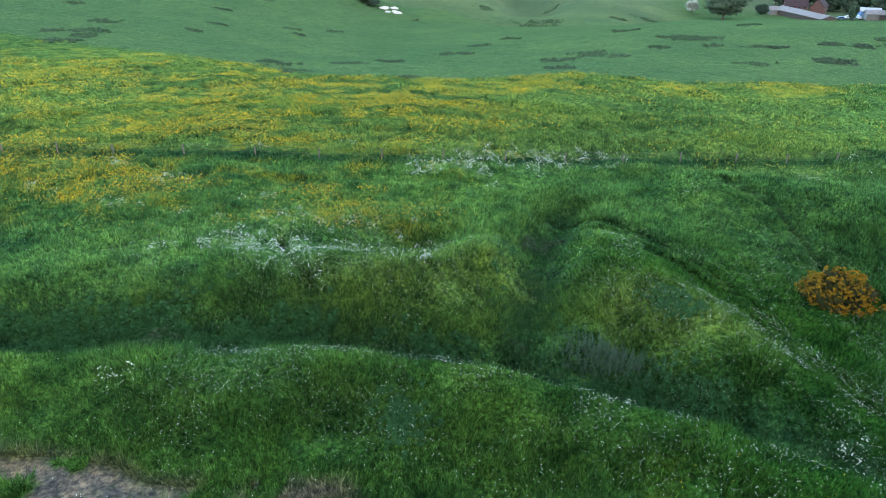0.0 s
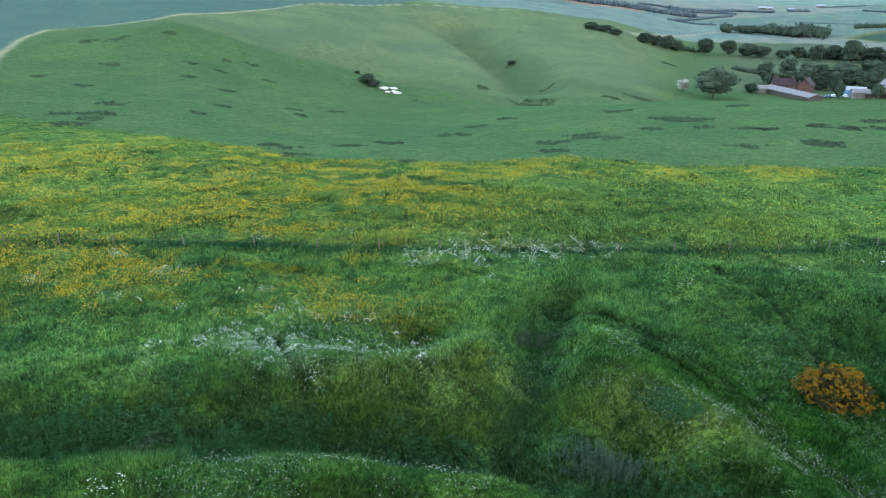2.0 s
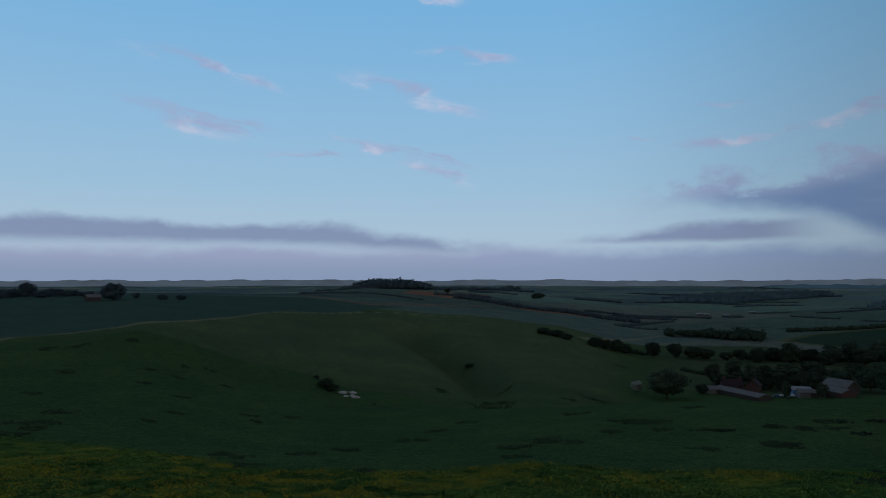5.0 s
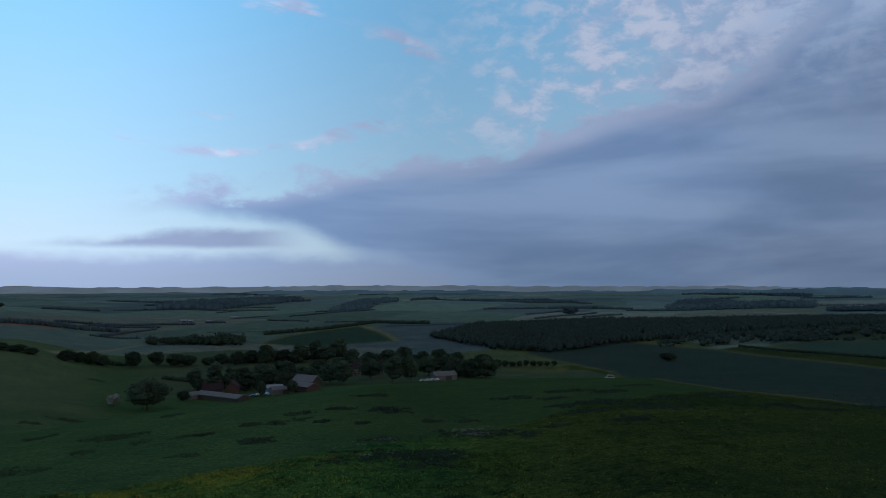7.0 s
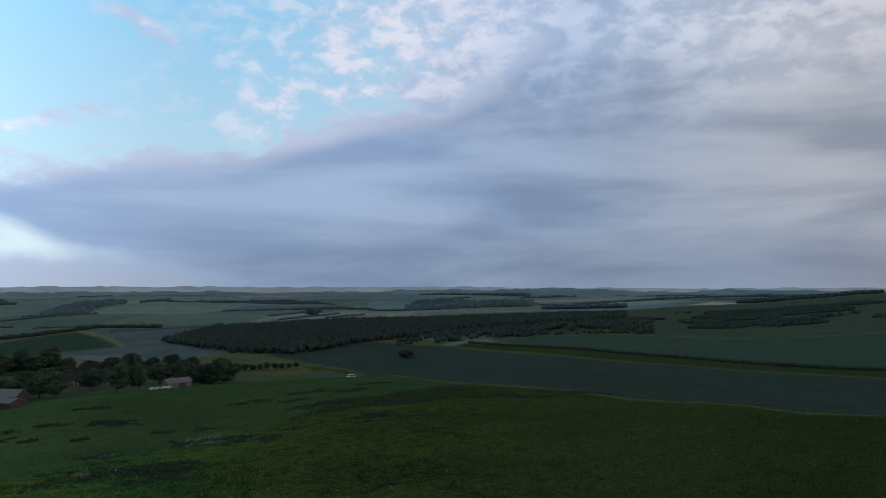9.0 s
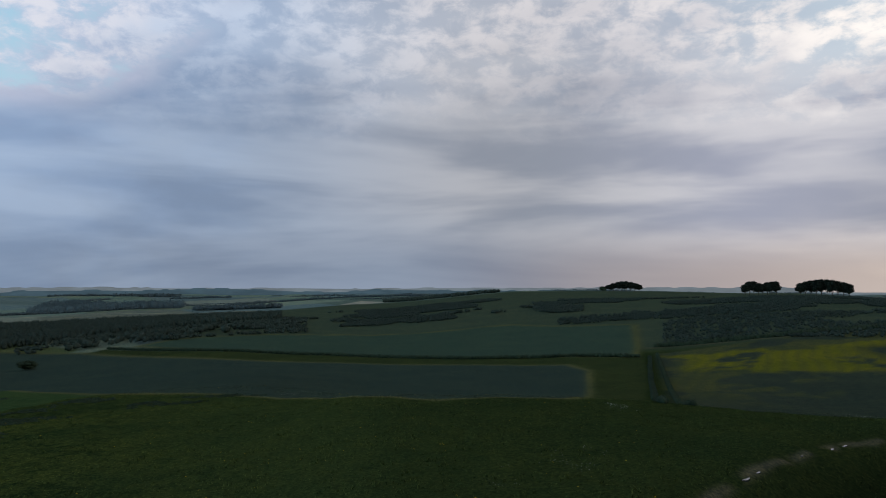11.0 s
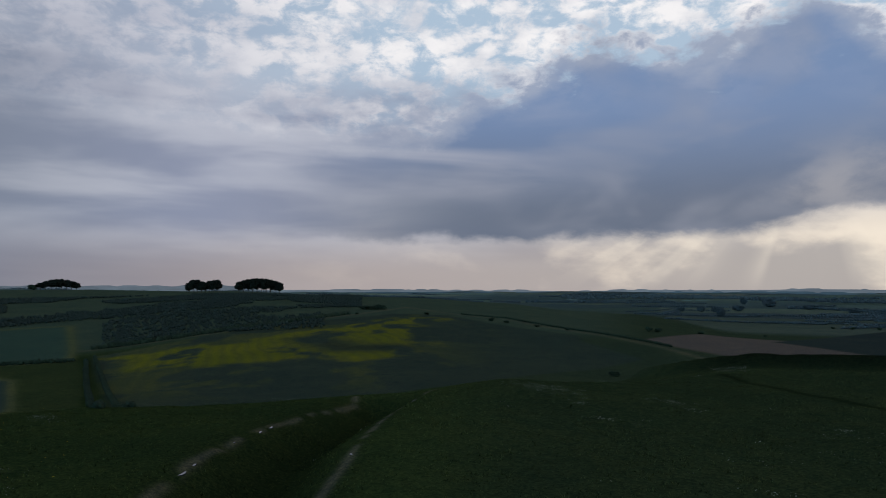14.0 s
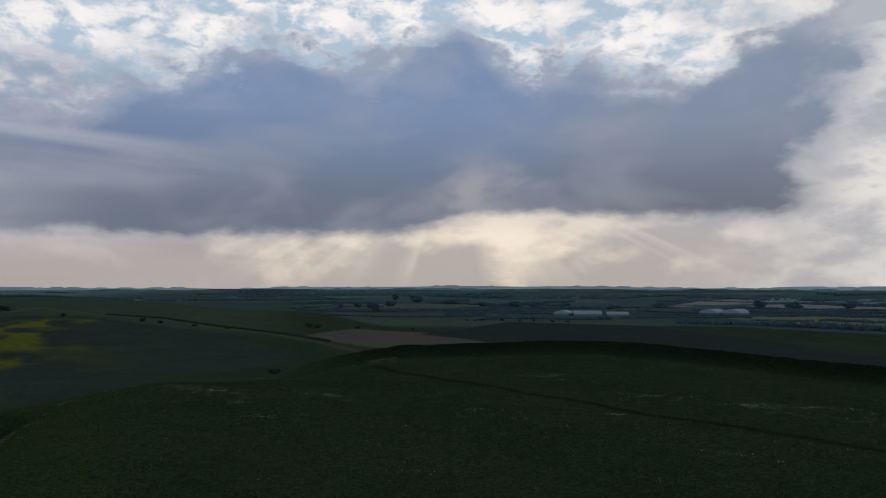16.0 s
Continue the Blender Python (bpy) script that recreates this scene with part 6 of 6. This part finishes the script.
# outlying farms
building("barn", -22.9, 552, 9, 7, 2.6, 1.8, 20, BOARD, ROOF_GREY, "small weathered field barn beside a hilltop tree", category="barn", lift=0.2)
for b, r, w in ((23.1, 1104, 9), (23.6, 1100, 6), (25.0, 1092, 8), (26.8, 1176, 10)):
    building("shed", b, r, w, 6, 2.4, 1.3, 12, RENDERED, ROOF_WHITE, "small pale shed of a distant pig farm", category="shed", lift=0.2)


greenhouse(169.9, 905, 20, 20, 6, 70, "pale arched farm shed on the plain")
greenhouse(171.7, 900, 34, 20, 6.5, 6, "long pale arched farm shed on the plain")
greenhouse(174.0, 905, 26, 18, 5.5, 4, "long pale arched farm shed on the plain")
greenhouse(181.0, 1000, 30, 22, 8, 65, "large bluish arched shed on the plain")
greenhouse(182.6, 1000, 30, 22, 8, 65, "large bluish arched shed on the plain")
greenhouse(193.0, 1500, 40, 24, 8, 8, "long pale arched farm shed on the plain")


def car(b, r, turn, paint_mat, label, tall=1.45, lift=0.0, length=4.3):
    x, y = polar(b, r)
    top = new("car")
    top.matrix_basis = pose(x, y, foot(x, y) + lift, 0, 0, -b + turn)
    hl = length / 2
    bm = bmesh.new()
    box(bm, -hl, hl, -0.85, 0.85, 0.35, 0.85, 0.12)
    box(bm, -hl * 0.55, hl * 0.62, -0.75, 0.75, 0.80, tall, 0.15)
    part("body", bm, paint_mat, top)
    bm = bmesh.new()
    box(bm, -hl * 0.5, hl * 0.57, -0.77, 0.77, 0.95, tall - 0.15, 0.05)
    part("glass", bm, GLASS, top)
    for sx in (-0.62, 0.62):
        for sy in (-0.8, 0.8):
            bm = bmesh.new()
            bmesh.ops.create_cone(bm, segments=14, radius1=0.33, radius2=0.33, depth=0.22, cap_ends=True, matrix=pose(sx * hl, sy, 0.33, 90))
            part("wheel", bm, TYRE, top)
    return tagged(top, label, "car")


car(56.3, 385, 10, CAR_WHITE, "white van parked on a grass track", tall=2.0, lift=0.0, length=5.2)
for k in range(4):
    car(28.3 + 0.36 * k, 414 + 4 * (k % 2), 20 + 30 * k, CAR_WHITE if k % 2 else CAR_BLUE, "white car parked in the farmyard" if k % 2 else "blue car parked in the farmyard", lift=0.3)
for k in range(4):
    car(41.5 + 0.4 * k, 428, 60, CAR_WHITE, "white car parked by a stable", lift=0.3)


# ---- the far downs ----
def far_down(r, base, rise, b0, b1, seed, mat):
    """A low swell of distant land with woods along its top, closing the view."""
    n = 420
    b = np.linspace(b0, b1, n)
    f = fbm(b / 9.0, b * 0 + seed, 4, seed)
    taper = smooth((b - b0) / 8) * smooth((b1 - b) / 8)
    top = EYE + base + rise * (f - 0.3) * taper + 5.0 * taper * smooth((fbm(b * 1.1, b * 0, 3, seed + 5) - 0.5) / 0.08)
    ends = smooth((b - b0) / 5) * smooth((b1 - b) / 5)
    top = (EYE - 62) * (1 - ends) + top * ends
    rows = []
    for dr, share in ((-360, 0.0), (-120, 0.45), (-40, 0.85), (0, 1.0), (90, 0.8)):
        rr = r + dr
        x, y = rr * np.sin(np.radians(b)), rr * np.cos(np.radians(b))
        rows.append(np.stack([x, y, (EYE - 62) * (1 - share) + top * share], 1))
    v = np.concatenate(rows)
    k = np.arange(n - 1)
    q = np.concatenate([np.stack([k + i * n, k + 1 + i * n, k + 1 + (i + 1) * n, k + (i + 1) * n], 1) for i in range(4)])
    ob = new("backdrop", mesh_from("backdrop", v, q, mat, 4))
    ob.data.polygons.foreach_set("use_smooth", np.ones(len(q), bool))
    return tagged(ob, "distant blue-grey downs with woods along the skyline", "hills", kind="structure")


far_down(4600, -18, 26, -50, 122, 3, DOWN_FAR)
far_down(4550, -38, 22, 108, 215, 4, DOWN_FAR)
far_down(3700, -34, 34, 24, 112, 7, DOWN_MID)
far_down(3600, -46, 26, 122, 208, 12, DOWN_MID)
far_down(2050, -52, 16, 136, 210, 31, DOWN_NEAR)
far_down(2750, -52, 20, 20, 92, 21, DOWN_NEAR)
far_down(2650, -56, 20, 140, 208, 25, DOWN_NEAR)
